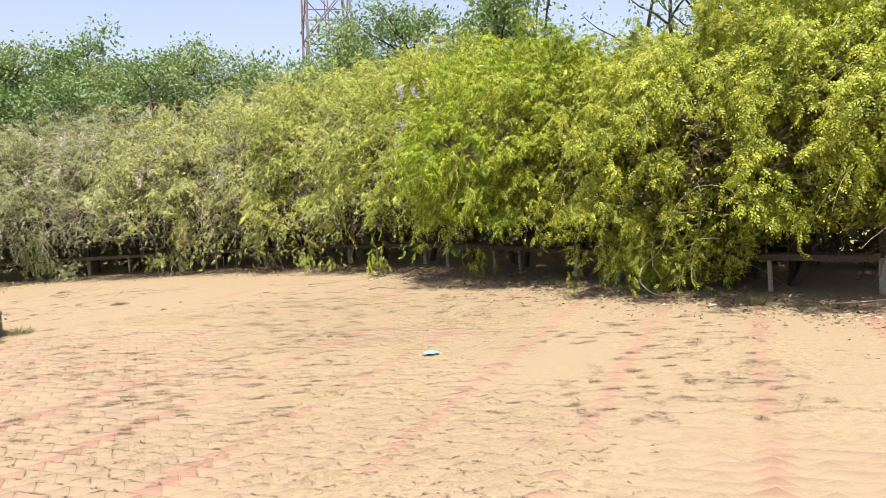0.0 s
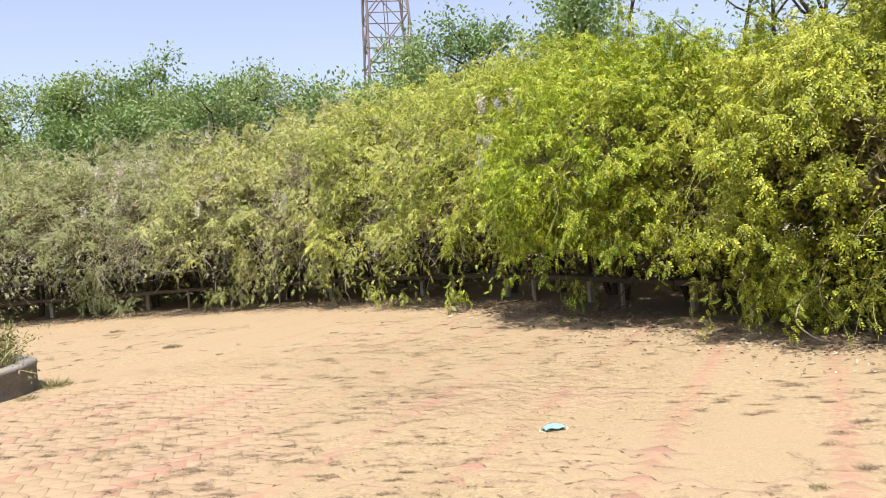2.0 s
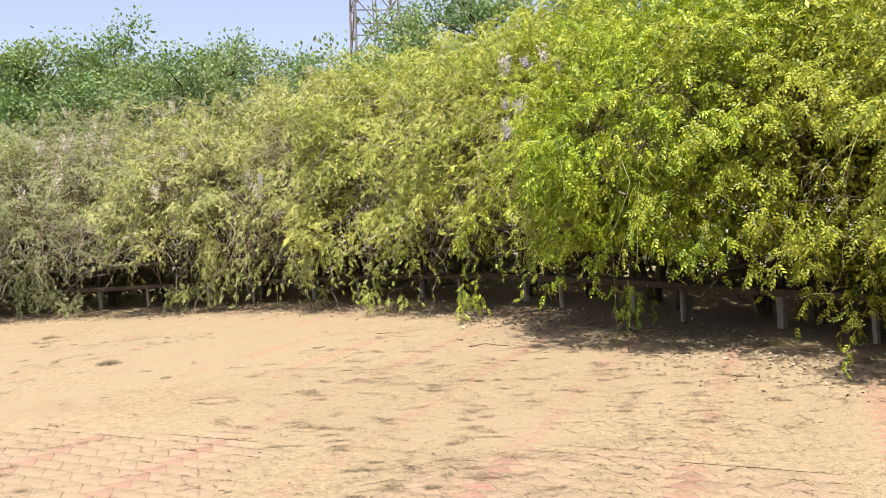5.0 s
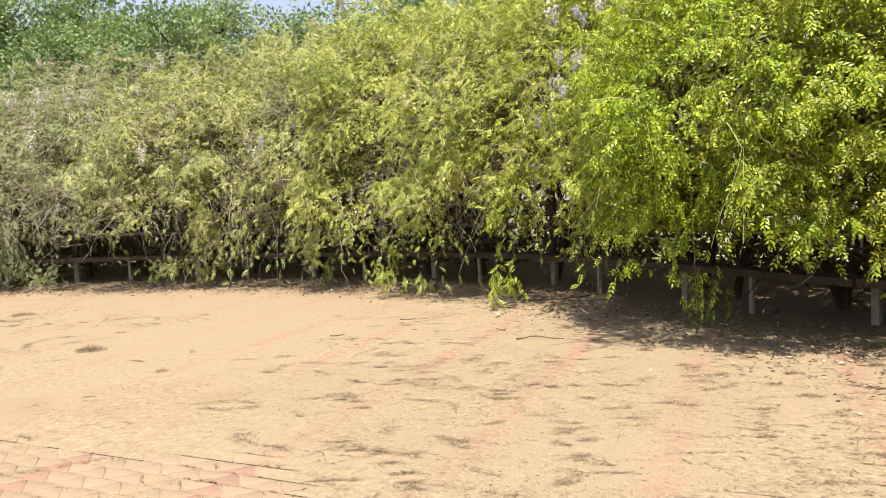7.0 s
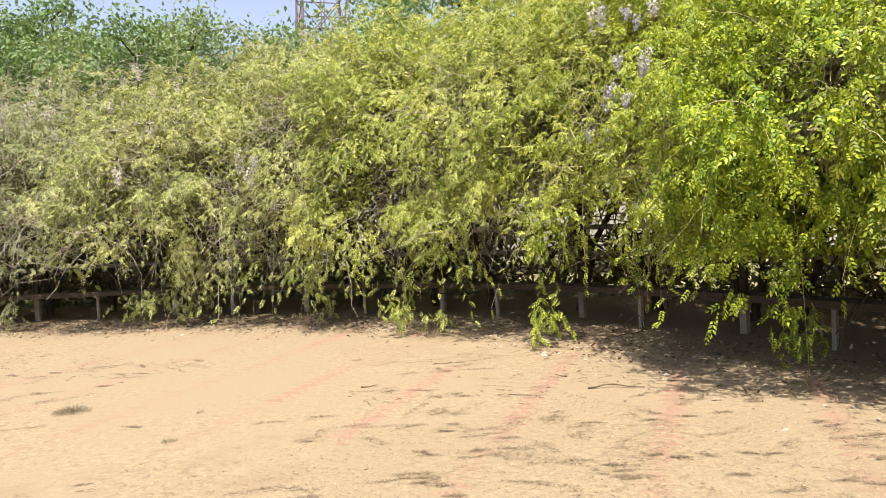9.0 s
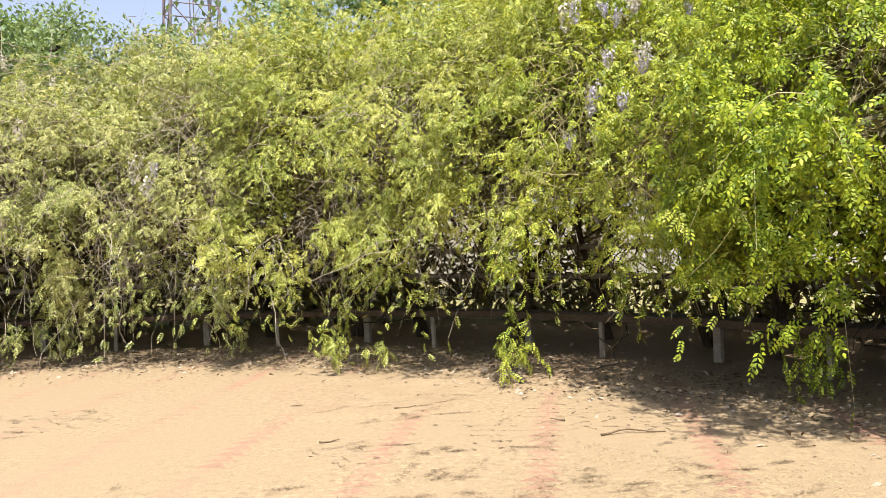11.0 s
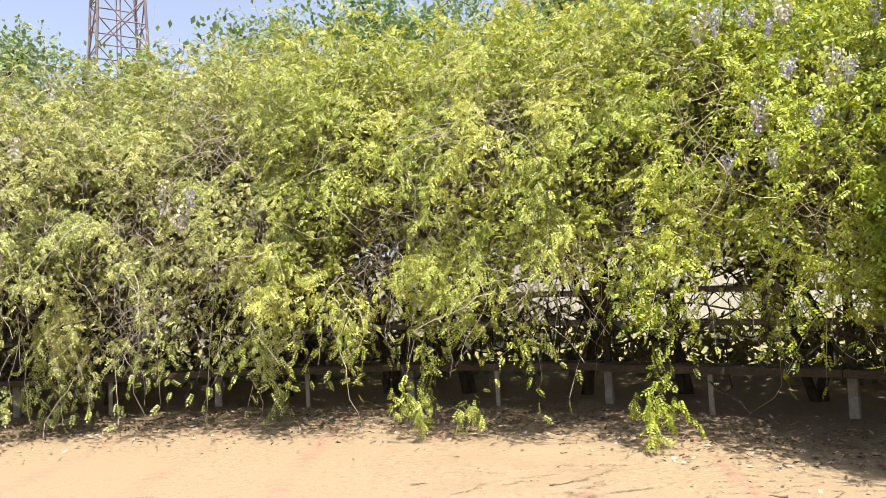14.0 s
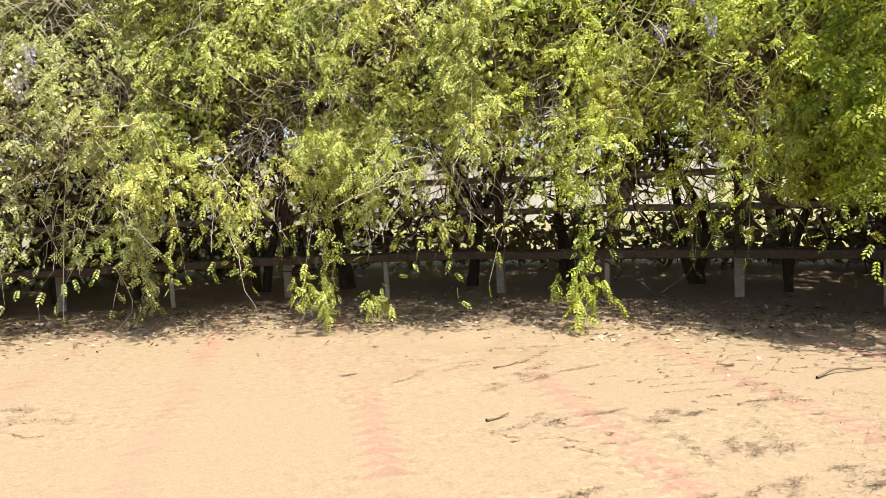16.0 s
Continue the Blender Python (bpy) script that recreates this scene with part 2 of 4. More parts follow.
def tubes(paths, radii, sides=4):
    """Tapered tubes along many polylines (n, k, 3) with radii (n, k): places and quads."""
    paths = np.asarray(paths, dtype=float)
    radii = np.asarray(radii, dtype=float)
    n, k, _ = paths.shape
    tang = np.gradient(paths, axis=1)
    tang /= np.linalg.norm(tang, axis=2, keepdims=True) + 1e-9
    ref = np.where(np.abs(tang[..., 2:3]) > 0.9, np.array([1.0, 0, 0]), np.array([0, 0, 1.0]))
    a = np.cross(tang, ref)
    a /= np.linalg.norm(a, axis=2, keepdims=True) + 1e-9
    b = np.cross(tang, a)
    ang = np.arange(sides) * 2 * np.pi / sides
    ring = a[:, :, None] * np.cos(ang)[:, None] + b[:, :, None] * np.sin(ang)[:, None]
    v = (paths[:, :, None] + ring * radii[:, :, None, None]).reshape(-1, 3)
    base = (np.arange(n)[:, None, None] * k + np.arange(k - 1)[None, :, None]) * sides
    i = np.arange(sides)[None, None, :]
    j = (i + 1) % sides
    q = np.stack((base + i, base + j, base + sides + j, base + sides + i), axis=-1).reshape(-1, 4)
    return v, q


def unit(v):
    return v / (np.linalg.norm(v, axis=-1, keepdims=True) + 1e-9)


def spread(template, quads, place, axis, normal, size):
    """Copies of a small template (m, 3), one for each place, into one array of places and quads."""
    x = unit(axis)
    z = unit(normal - x * np.sum(normal * x, axis=1, keepdims=True))
    y = np.cross(z, x)
    t = template[None] * size[:, None, None]
    v = place[:, None] + t[..., 0:1] * x[:, None] + t[..., 1:2] * y[:, None] + t[..., 2:3] * z[:, None]
    m = len(template)
    q = (np.arange(len(place))[:, None, None] * m + quads[None]).reshape(-1, 4)
    return v.reshape(-1, 3), q


def compound_leaf(pairs, leaflet, width, droop, angle=58):
    """A feathered leaf of unit length along x: pairs of leaflets and one at the tip, each a folded blade."""
    v, q = [], []
    for i in range(pairs + 1):
        x0 = 0.2 + 0.8 * i / pairs
        z0 = -droop * x0 * x0
        for side in ((1, -1) if i < pairs else (0,)):
            a = math.radians(angle) * side
            d = Vector((math.cos(a), math.sin(a), -0.25 - droop * 0.6)).normalized()
            w = Vector((-math.sin(a), math.cos(a), 0.0))
            ln = leaflet * (0.8 + 0.35 * math.sin(math.pi * (i + 0.6) / (pairs + 1)))
            p = Vector((x0, 0.0, z0))
            k = len(v)
            mid = p + d * ln * 0.45
            v += [p, mid + w * width / 2 + Vector((0, 0, 0.03)), p + d * ln, mid - w * width / 2 + Vector((0, 0, 0.03))]
            q.append((k, k + 1, k + 2, k + 3))
    return np.array([tuple(c) for c in v]), np.array(q)


LEAF_FORMS = {  # leaf shape, its length from and to, how steeply it hangs, and how stray it lies
    "hanging": (compound_leaf(3, 0.38, 0.19, 0.35, 48), 0.085, 0.14, 0.6, 0.42),
    "spread": (compound_leaf(4, 0.32, 0.17, 0.3), 0.07, 0.125, 0.45, 0.52),
    "small": (compound_leaf(3, 0.36, 0.19, 0.3), 0.055, 0.10, 0.45, 0.55),
}
SPRAY_V, SPRAY_Q = compound_leaf(1, 0.8, 0.42, 0.3)
BLADE_V = np.array([(0, 0, 0), (0.45, 0.22, 0.05), (1, 0, -0.08), (0.45, -0.22, 0.05)])
BLADE_Q = np.array([(0, 1, 2, 3)])
STRIP_V = BLADE_V * (1, 0.45, 1)


def join(pieces):
    """Several (places, quads) as one."""
    vs, qs, k = [], [], 0
    for v, q in pieces:
        vs.append(v)
        qs.append(q + k)
        k += len(v)
    return np.concatenate(vs), np.concatenate(qs)


# ---- the arbour's line: a sweep round the plaza ----
LINE = [(-27, 17.2), (-24, 19.5), (-20, 21.6), (-16.5, 22.9), (-13.5, 23.5), (-10, 23.75), (-7, 23.35), (-4.3, 22.5), (-2.2, 21.0),
        (-0.7, 19.2), (0.6, 17.3), (2.1, 15.2), (3.45, 13.8), (4.85, 12.3), (6.3, 10.4), (7.4, 8.2)]


def smooth_line(points, step=0.05):
    p = [Vector(q) for q in points]
    out = []
    for i in range(1, len(p) - 2):
        for k in range(40):
            t = k / 40
            a, b, c, d = p[i - 1:i + 3]
            out.append(0.5 * (2 * b + (c - a) * t + (2 * a - 5 * b + 4 * c - d) * t * t + (3 * b - a - 3 * c + d) * t ** 3))
    out = np.array([tuple(v) for v in out])
    s = np.concatenate(([0], np.cumsum(np.linalg.norm(np.diff(out, axis=0), axis=1))))
    u = np.arange(0, s[-1], step)
    return np.stack((np.interp(u, s, out[:, 0]), np.interp(u, s, out[:, 1])), axis=1), u


CURVE, CURVE_U = smooth_line(LINE)
LENGTH = CURVE_U[-1]
TAN = unit(np.gradient(CURVE, axis=0))
OUT = np.stack((TAN[:, 1], -TAN[:, 0]), axis=1)          # towards the plaza


def on_line(u):
    return np.stack((np.interp(u, CURVE_U, CURVE[:, 0]), np.interp(u, CURVE_U, CURVE[:, 1])), axis=-1)


def out_of(u):
    return unit(np.stack((np.interp(u, CURVE_U, OUT[:, 0]), np.interp(u, CURVE_U, OUT[:, 1])), axis=-1))


def place_at(u, s, z):
    u, s, z = np.broadcast_arrays(np.asarray(u, float), np.asarray(s, float), np.asarray(z, float))
    p = on_line(u) + out_of(u) * s[..., None]
    return np.concatenate((p, z[..., None]), axis=-1)


def u_near(x, y):
    return float(CURVE_U[np.argmin((CURVE[:, 0] - x) ** 2 + (CURVE[:, 1] - y) ** 2)])


def u_at_x(x):
    return float(np.interp(x, CURVE[:, 0], CURVE_U))


# ---- ground ----
def bare(x, y):
    """True in the belt and the patch where the pavers lie clean, with open joints."""
    n = noise.noise(Vector((x * 0.9, y * 0.9, 27.0)))
    belt = -7.5 < x < -2.0 - 0.4 * (y - 7.0) + 0.7 * n and y < 12.9 + 0.6 * n
    return belt or math.hypot((x + 1.8) / 1.25, (y - 11.6) / 0.6) < 1.0 + 0.35 * n


def buried(x, y, loose=0.0):
    """One where a film of sand has filled the joints level."""
    return 1 if y + loose > 8.6 + 1.6 * noise.noise(Vector((x * 0.4, y * 0.4, 17.0))) and not bare(x, y) else 0


def strewn(x, y):
    """How thickly dry straw lies, in three ragged drifts."""
    near = max(1.0 - math.hypot((x + 1.5) / a, (y - b) / c) for a, b, c in ((1.9, 8.0, 1.8), (2.7, 11.9, 2.1)))
    near = max(near, 1.0 - math.hypot((x + 3.4) / 3.4, (y - 14.0) / 1.9))
    return near + 0.75 * noise.noise(Vector((x * 0.8, y * 0.8, 21.0))) + 0.4 * noise.noise(Vector((x * 2.6, y * 2.6, 23.0)))


def build_ground():
    # one sheet to the horizon, finer under the plaza, with drifts of sand over the pavers
    xs = np.concatenate((np.array([-1500, -500, -160, -70, -40]), np.arange(-20, 8.01, 0.14), np.array([16, 30, 60, 160, 500, 1500])))
    ys = np.concatenate((np.array([-1500, -500, -160, -50, -15, -4]), np.arange(2.0, 25.01, 0.14), np.array([32, 45, 70, 160, 500, 1500])))
    gx, gy = np.meshgrid(xs, ys)
    z = np.zeros_like(gx)
    for j in range(gx.shape[0]):
        for i in range(gx.shape[1]):
            x, y = gx[j, i], gy[j, i]
            if -20 <= x <= 8 and 2 <= y <= 25:
                a = noise.noise(Vector((x * 0.33, y * 0.33, 0.3)))
                b = noise.noise(Vector((x * 1.1, y * 1.1, 4.3)))
                c = noise.noise(Vector((x * 4.0, y * 4.0, 8.3)))
                z[j, i] = max(-0.002, -0.001 + 0.003 * b + 0.0014 * c) + 0.022 * max(0.0, a - 0.1) * min(1.0, max(0.0, -0.5 * x - 0.1))
                if bare(x, y):                  # open joints between clean pavers
                    z[j, i] = -0.006 + 0.003 * c
                elif buried(x, y):
                    z[j, i] = -0.0012 if a < 0.3 or x > -2 else z[j, i]
            else:
                z[j, i] = -0.006
    v = np.stack((gx, gy, z), axis=-1).reshape(-1, 3)
    w, h = len(xs), len(ys)
    i, j = np.meshgrid(np.arange(w - 1), np.arange(h - 1))
    k = (j * w + i).ravel()
    q = np.stack((k, k + 1, k + w + 1, k + w), axis=1)
    ob = new("ground", quads_mesh("ground", v, q, SAND, True))
    return tagged(ob, "pale sandy ground drifted over paving, with dry litter", "ground", kind="structure")


ground = build_ground()


# ---- arbour: columns, benches, rails ----
BENCH_STEPS = u_near(-2.2, 21.0) + 2.62 * np.arange(-8, 6)
BENCH_STEPS = BENCH_STEPS[(BENCH_STEPS > 1.0) & (BENCH_STEPS < LENGTH - 0.5)]


def build_columns():
    made = []
    for u in BENCH_STEPS:
        x, y, _ = (float(c) for c in place_at(u, 0.0, 0.0))
        top = empty("arbour_column", (x, y, 0))
        bm = bmesh.new()
        d = out_of(np.array([u]))[0]
        turn = math.atan2(d[1], d[0])
        add_box(bm, (x, y, 0.22), (0.085, 0.095, 0.46), turn, 0.012)
        part("whitewashed_base", bm, WHITEWASH, top, "flaking whitewashed concrete base")
        bm = bmesh.new()
        add_box(bm, (x, y, 1.98), (0.075, 0.085, 3.06), turn + 0.01, 0.012)
        part("shaft", bm, BARK, top, "dark weathered shaft")
        made.append(tagged(top, "dark arbour column with whitewashed foot, under wisteria", "column", "arbour columns"))
    return made


build_columns()


def build_bench(u0, u1, legs):
    p0, p1 = place_at(u0, 0.22, 0), place_at(u1, 0.22, 0)
    mid = (p0 + p1) / 2
    d = p1 - p0
    turn = math.atan2(d[1], d[0])
    top = empty("bench", tuple(mid))
    bm = bmesh.new()
    tilt = rng.uniform(-0.006, 0.006)
    add_box(bm, (mid[0], mid[1], 0.475), (np.linalg.norm(d) - 0.02, 0.36, 0.085), turn, 0.012, tilt)
    part("seat", bm, PLANK, top, "dark weathered plank seat")
    for f in legs:
        p = p0 + d * f
        o = out_of(np.array([u0 + (u1 - u0) * f]))[0] * 0.09
        bm = bmesh.new()
        add_box(bm, (p[0] + o[0], p[1] + o[1], 0.21), (0.05, 0.055, 0.45), turn + rng.uniform(-0.2, 0.2), 0.008, rng.uniform(-0.03, 0.03))
        part("leg", bm, WHITEWASH, top, "slim whitewashed leg")
    return tagged(top, "dark plank bench on slim whitewashed legs under the arbour", "bench", "benches round the plaza")


for a, b in zip(BENCH_STEPS[:-1], BENCH_STEPS[1:]):
    build_bench(a, b, (0.5,))


def build_rail(u0, u1):
    top = empty("back_rail", tuple(place_at((u0 + u1) / 2, -0.3, 0)))
    for z in (0.94, 1.32):
        p0, p1 = place_at(u0, -0.3, z + rng.uniform(-0.02, 0.02)), place_at(u1, -0.3, z + rng.uniform(-0.02, 0.02))
        v, q = tubes([np.linspace(p0, p1, 6) + rng.normal(0, 0.006, (6, 3))], np.full((1, 6), 0.038), 8)
        link_part("rail", quads_mesh("rail", v, q, RAIL, True), top)
    return tagged(top, "weathered grey round rails behind the bench, tangled with stems", "railing", "rails round the plaza")


for a, b in zip(BENCH_STEPS[:-1], BENCH_STEPS[1:]):
    build_rail(a, b)


# ---- wisteria ----
PROFILE_S = np.array([-3.2, -2.0, -0.8, 0.3, 1.1, 1.75, 2.15, 2.3, 2.25, 2.1, 1.95])
PROFILE_Z = np.array([3.9, 4.6, 4.95, 4.9, 4.45, 3.75, 2.95, 2.2, 1.55, 1.05, 0.75])
PROFILE_V = np.concatenate(([0], np.cumsum(np.hypot(np.diff(PROFILE_S), np.diff(PROFILE_Z)))))
V_MAX = PROFILE_V[-1]
CREST_X = np.array([-27, -14, -10, -7.3, -4, -2, -0.7, 0.3, 1.0, 1.9, 2.4, 2.9, 7])
CREST_Z = np.array([4.2, 4.2, 4.2, 4.45, 4.85, 4.85, 4.55, 4.15, 3.85, 3.6, 3.7, 4.05, 4.3])


def hang_depth(x):
    """Height of the curtain's lower edge along the sweep."""
    return np.interp(x, [-27, -16, -12.5, -11.8, -10, -8.6, -7.6, -6.0, -4.0, -1.0, 0.4, 1.4, 1.7, 2.1, 3.2, 3.5, 4.0, 7],
                     [1.1, 1.15, 1.1, 1.25, 1.25, 1.1, 0.95, 0.75, 1.1, 1.2, 1.1, 1.1, 0.5, 0.15, 0.2, 0.8, 1.05, 1.05])


def low_cover(x):
    """Share of leaves left in the curtain's lowest metre, where the bench shows through."""
    return np.interp(x, [-27, -9, -6.5, -4.5, -1.2, -0.6, 2.5, 2.9, 7], [0.8, 0.75, 0.9, 0.75, 0.6, 1.0, 1.0, 0.45, 0.45])


SWELL_X = [-27, -14, -12, -10.4, -8.8, -7.2, -5.0, -3.7, -2.3, -1.2, -0.4, 0.3, 0.9, 1.3, 1.7, 2.12, 2.4, 3.2, 3.9, 4.5, 7]
SWELL_S = [0, 0.15, -0.28, 0.2, 0.3, -0.25, 0.38, -0.22, 0.25, -0.1, -0.4, 0.38, 0.42, -0.1, -0.8, -0.95, -0.35, -0.25, -0.45, -0.5, -0.5]


def lumps(u, v):
    """How far the leaf face swells out or sinks in, in rough half-metre clumps; and how thickly it is leaved."""
    out, thick = np.empty(len(u)), np.empty(len(u))
    for i in range(len(u)):
        a = noise.noise(Vector((u[i] * 0.7, v[i] * 0.5, 2.0)))
        b = noise.noise(Vector((u[i] * 1.7, v[i] * 1.15, 7.0)))
        c = noise.noise(Vector((u[i] * 3.6, v[i] * 2.7, 5.0)))
        tier = v[i] * 1.2 + 2.6 * noise.noise(Vector((u[i] * 0.85, v[i] * 0.3, 12.0)))
        tier -= math.floor(tier)                # drooping tiers: each swells downwards, then steps back
        out[i] = 0.3 * a + 0.6 * b + 0.3 * c + 0.62 * (min(tier, (1 - tier) * 5) - 0.4)
        thick[i] = 0.1 * a + 0.65 * b + 0.6 * c + (-0.22 if tier < 0.16 else 0.05)
    return out, thick


def surface(u, v):
    """The curtain's lumpy outer face: places and outward directions."""
    s = np.interp(v, PROFILE_V, PROFILE_S)
    z = np.interp(v, PROFILE_V, PROFILE_Z)
    base = on_line(u)
    crest = np.interp(base[:, 0], CREST_X, CREST_Z) / 4.95
    low = hang_depth(base[:, 0]) + 0.16 * np.sin(u * 4.1) * np.sin(u * 1.7 + 1)
    low = np.maximum(low, 0.05)
    z = np.where(z > 2.2, 2.2 + (z - 2.2) * (crest * 4.95 - 2.2) / 2.75, low + (z - 0.75) * (2.2 - low) / 1.45)
    ds = np.gradient(PROFILE_S, PROFILE_V)
    dz = np.gradient(PROFILE_Z, PROFILE_V)
    ns, nz = -np.interp(v, PROFILE_V, dz), np.interp(v, PROFILE_V, ds)
    o = out_of(u)
    nrm = unit(np.stack((o[:, 0] * ns, o[:, 1] * ns, nz), axis=1))
    lump, thick = lumps(u, v)
    low_part = np.clip((v / V_MAX - 0.16) * 3.2, 0, 1)
    s = s + np.interp(base[:, 0], SWELL_X, SWELL_S) * low_part
    tuck = np.interp(base[:, 0], [1.3, 1.8, 7.0], [0, 1, 1]) * np.clip((1.5 - z) / 1.2, 0, 1)
    s = s - 0.7 * tuck
    p = place_at(u, s, z) + nrm * (lump * 1.12 * (1 - 0.5 * tuck))[:, None]
    return p, nrm, thick


HOLLOWS = [  # bare hollows in the leaf face, full of dry stems: place and radius
    (-2.45, 18.3, 2.9, 0.5), (-3.7, 19.74, 3.04, 0.3), (-4.23, 20.12, 2.82, 0.38), (-4.63, 20.42, 2.25, 0.36), (-4.2, 20.1, 3.63, 0.3), (-1.97, 17.72, 1.98, 0.32),
    (-5.06, 20.72, 1.9, 0.36), (-6.54, 21.22, 3.08, 0.3), (-2.94, 18.94, 1.98, 0.28), (-3.5, 19.55, 1.6, 0.35), (-1.76, 17.38, 2.3, 0.26), (-6.26, 21.14, 2.3, 0.26),
    (-7.5, 21.5, 2.47, 0.36), (-0.7, 15.86, 2.28, 0.3), (-0.85, 16.08, 2.75, 0.25), (-9.04, 21.72, 2.65, 0.34), (-10.93, 21.78, 1.93, 0.36), (-11.55, 21.74, 3.0, 0.36),
    (-7.61, 21.52, 1.43, 0.36), (0.47, 14.22, 1.7, 0.34), (0.97, 13.64, 0.95, 0.3), (2.13, 12.44, 1.15, 0.36), (1.88, 12.7, 2.16, 0.3)]


def hollow(p, nrm):
    """How deep in a hollow each place lies: under one inside it."""
    best = np.full(len(p), 9.0)
    for x, y, z, r in HOLLOWS:
        d = p - np.array([x, y, z])
        d = d - nrm * np.sum(d * nrm, axis=1, keepdims=True) * 0.75
        best = np.minimum(best, np.linalg.norm(d * (1, 1, 0.9), axis=1) / (0.82 * r))
    return best


def shoots(count, u0, u1, v0, v1, length, droop, inward, thin):
    """Arching shoots rooted in the curtain: place at each of the leaves, and the shoot's direction there."""
    u, v = rng.uniform(u0, u1, count), v0 + (v1 - v0) * rng.random(count)
    p, nrm, lump = surface(u, v)
    keep = rng.random(count) < np.clip(0.76 + thin * lump * 2.4, 0.06, 1.0)
    x = on_line(u)[:, 0]
    keep &= (p[:, 2] > 1.75) | (rng.random(count) < low_cover(x))
    keep &= hollow(p, nrm) > rng.uniform(0.75, 1.25, count)
    u, v, p, nrm = u[keep], v[keep], p[keep], nrm[keep]
    n = len(u)
    ln = rng.uniform(*length, n)
    d = unit(nrm * rng.uniform(0.1, 0.8, (n, 1)) + rng.normal(0, 0.6, (n, 3)) + np.array([0, 0, 0.2]))
    p = p - nrm * rng.uniform(*inward, (n, 1))
    k = 7
    t = (np.arange(k) + 0.5)[None, :] / k
    path = p[:, None] + d[:, None] * (ln[:, None] * t)[..., None]
    path[..., 2] -= droop * ln[:, None] * t * t
    path[..., 2] = np.maximum(path[..., 2], 0.05)
    tang = d[:, None] - np.array([0, 0, 1.0]) * (2 * droop * t)[..., None]
    return path, unit(tang), nrm


def leaves_on(path, tang, nrm, form):
    n, k, _ = path.shape
    (shape, quads), small, large, hang, stray = LEAF_FORMS[form]
    side = np.cross(tang, np.array([0, 0, 1.0]))
    side = unit(side + 1e-4) * np.where((np.arange(k) % 2)[None, :, None] == 0, 1.0, -1.0)
    axis = unit(tang * 0.35 + side * 0.6 + nrm[:, None] * 0.38 + np.array([0, 0, -hang]) + rng.normal(0, stray, (n, k, 3)))
    normal = np.array([0, 0, 0.6]) + nrm[:, None] * 0.8 + rng.normal(0, 0.45, (n, k, 3))
    ln = rng.uniform(small, large, n * k)
    return spread(shape, quads, path.reshape(-1, 3), axis.reshape(-1, 3), normal.reshape(-1, 3), ln)


def wandering(start, heading, length, k=9, wander=0.25, sag=0.0):
    n = len(start)
    step = (length / (k - 1))[:, None]
    d = unit(heading)
    out = [start]
    for i in range(k - 1):
        d = unit(d + rng.normal(0, wander, (n, 3)) + np.array([0, 0, -sag]))
        out.append(out[-1] + d * step)
    return np.stack(out, axis=1)


def raceme_mesh(material, seed, length):
    r = np.random.default_rng(seed)
    n = 120
    t = r.random(n) ** 0.9
    ang = r.uniform(0, 2 * np.pi, n)
    rad = 0.058 * (1 - t) ** 0.7 + 0.01
    place = np.stack((np.cos(ang) * rad, np.sin(ang) * rad, -t * length), axis=1)
    axis = np.stack((0.35 * np.cos(ang), 0.35 * np.sin(ang), r.uniform(-1.2, -0.2, n)), axis=1) + r.normal(0, 0.35, (n, 3))
    face = np.stack((np.cos(ang), np.sin(ang), np.full(n, 0.5)), axis=1)
    v, q = spread(BLADE_V * (1, 1.7, 1), BLADE_Q, place, axis, face + r.normal(0, 0.35, (n, 3)), r.uniform(0.022, 0.04, n))
    sv, sq = tubes([np.linspace((0, 0, 0.03), (0, 0, -length), 4)], np.array([[0.002, 0.002, 0.0015, 0.001]]), 3)
    v, q = join(((v, q), (sv, sq)))
    return quads_mesh("raceme", v, q, material)


RACEMES = [raceme_mesh(PETAL, 3 + i, 0.2 + 0.05 * i) for i in range(3)]
FADED = [raceme_mesh(PALE_PETAL, 13 + i, 0.2 + 0.05 * i) for i in range(3)]


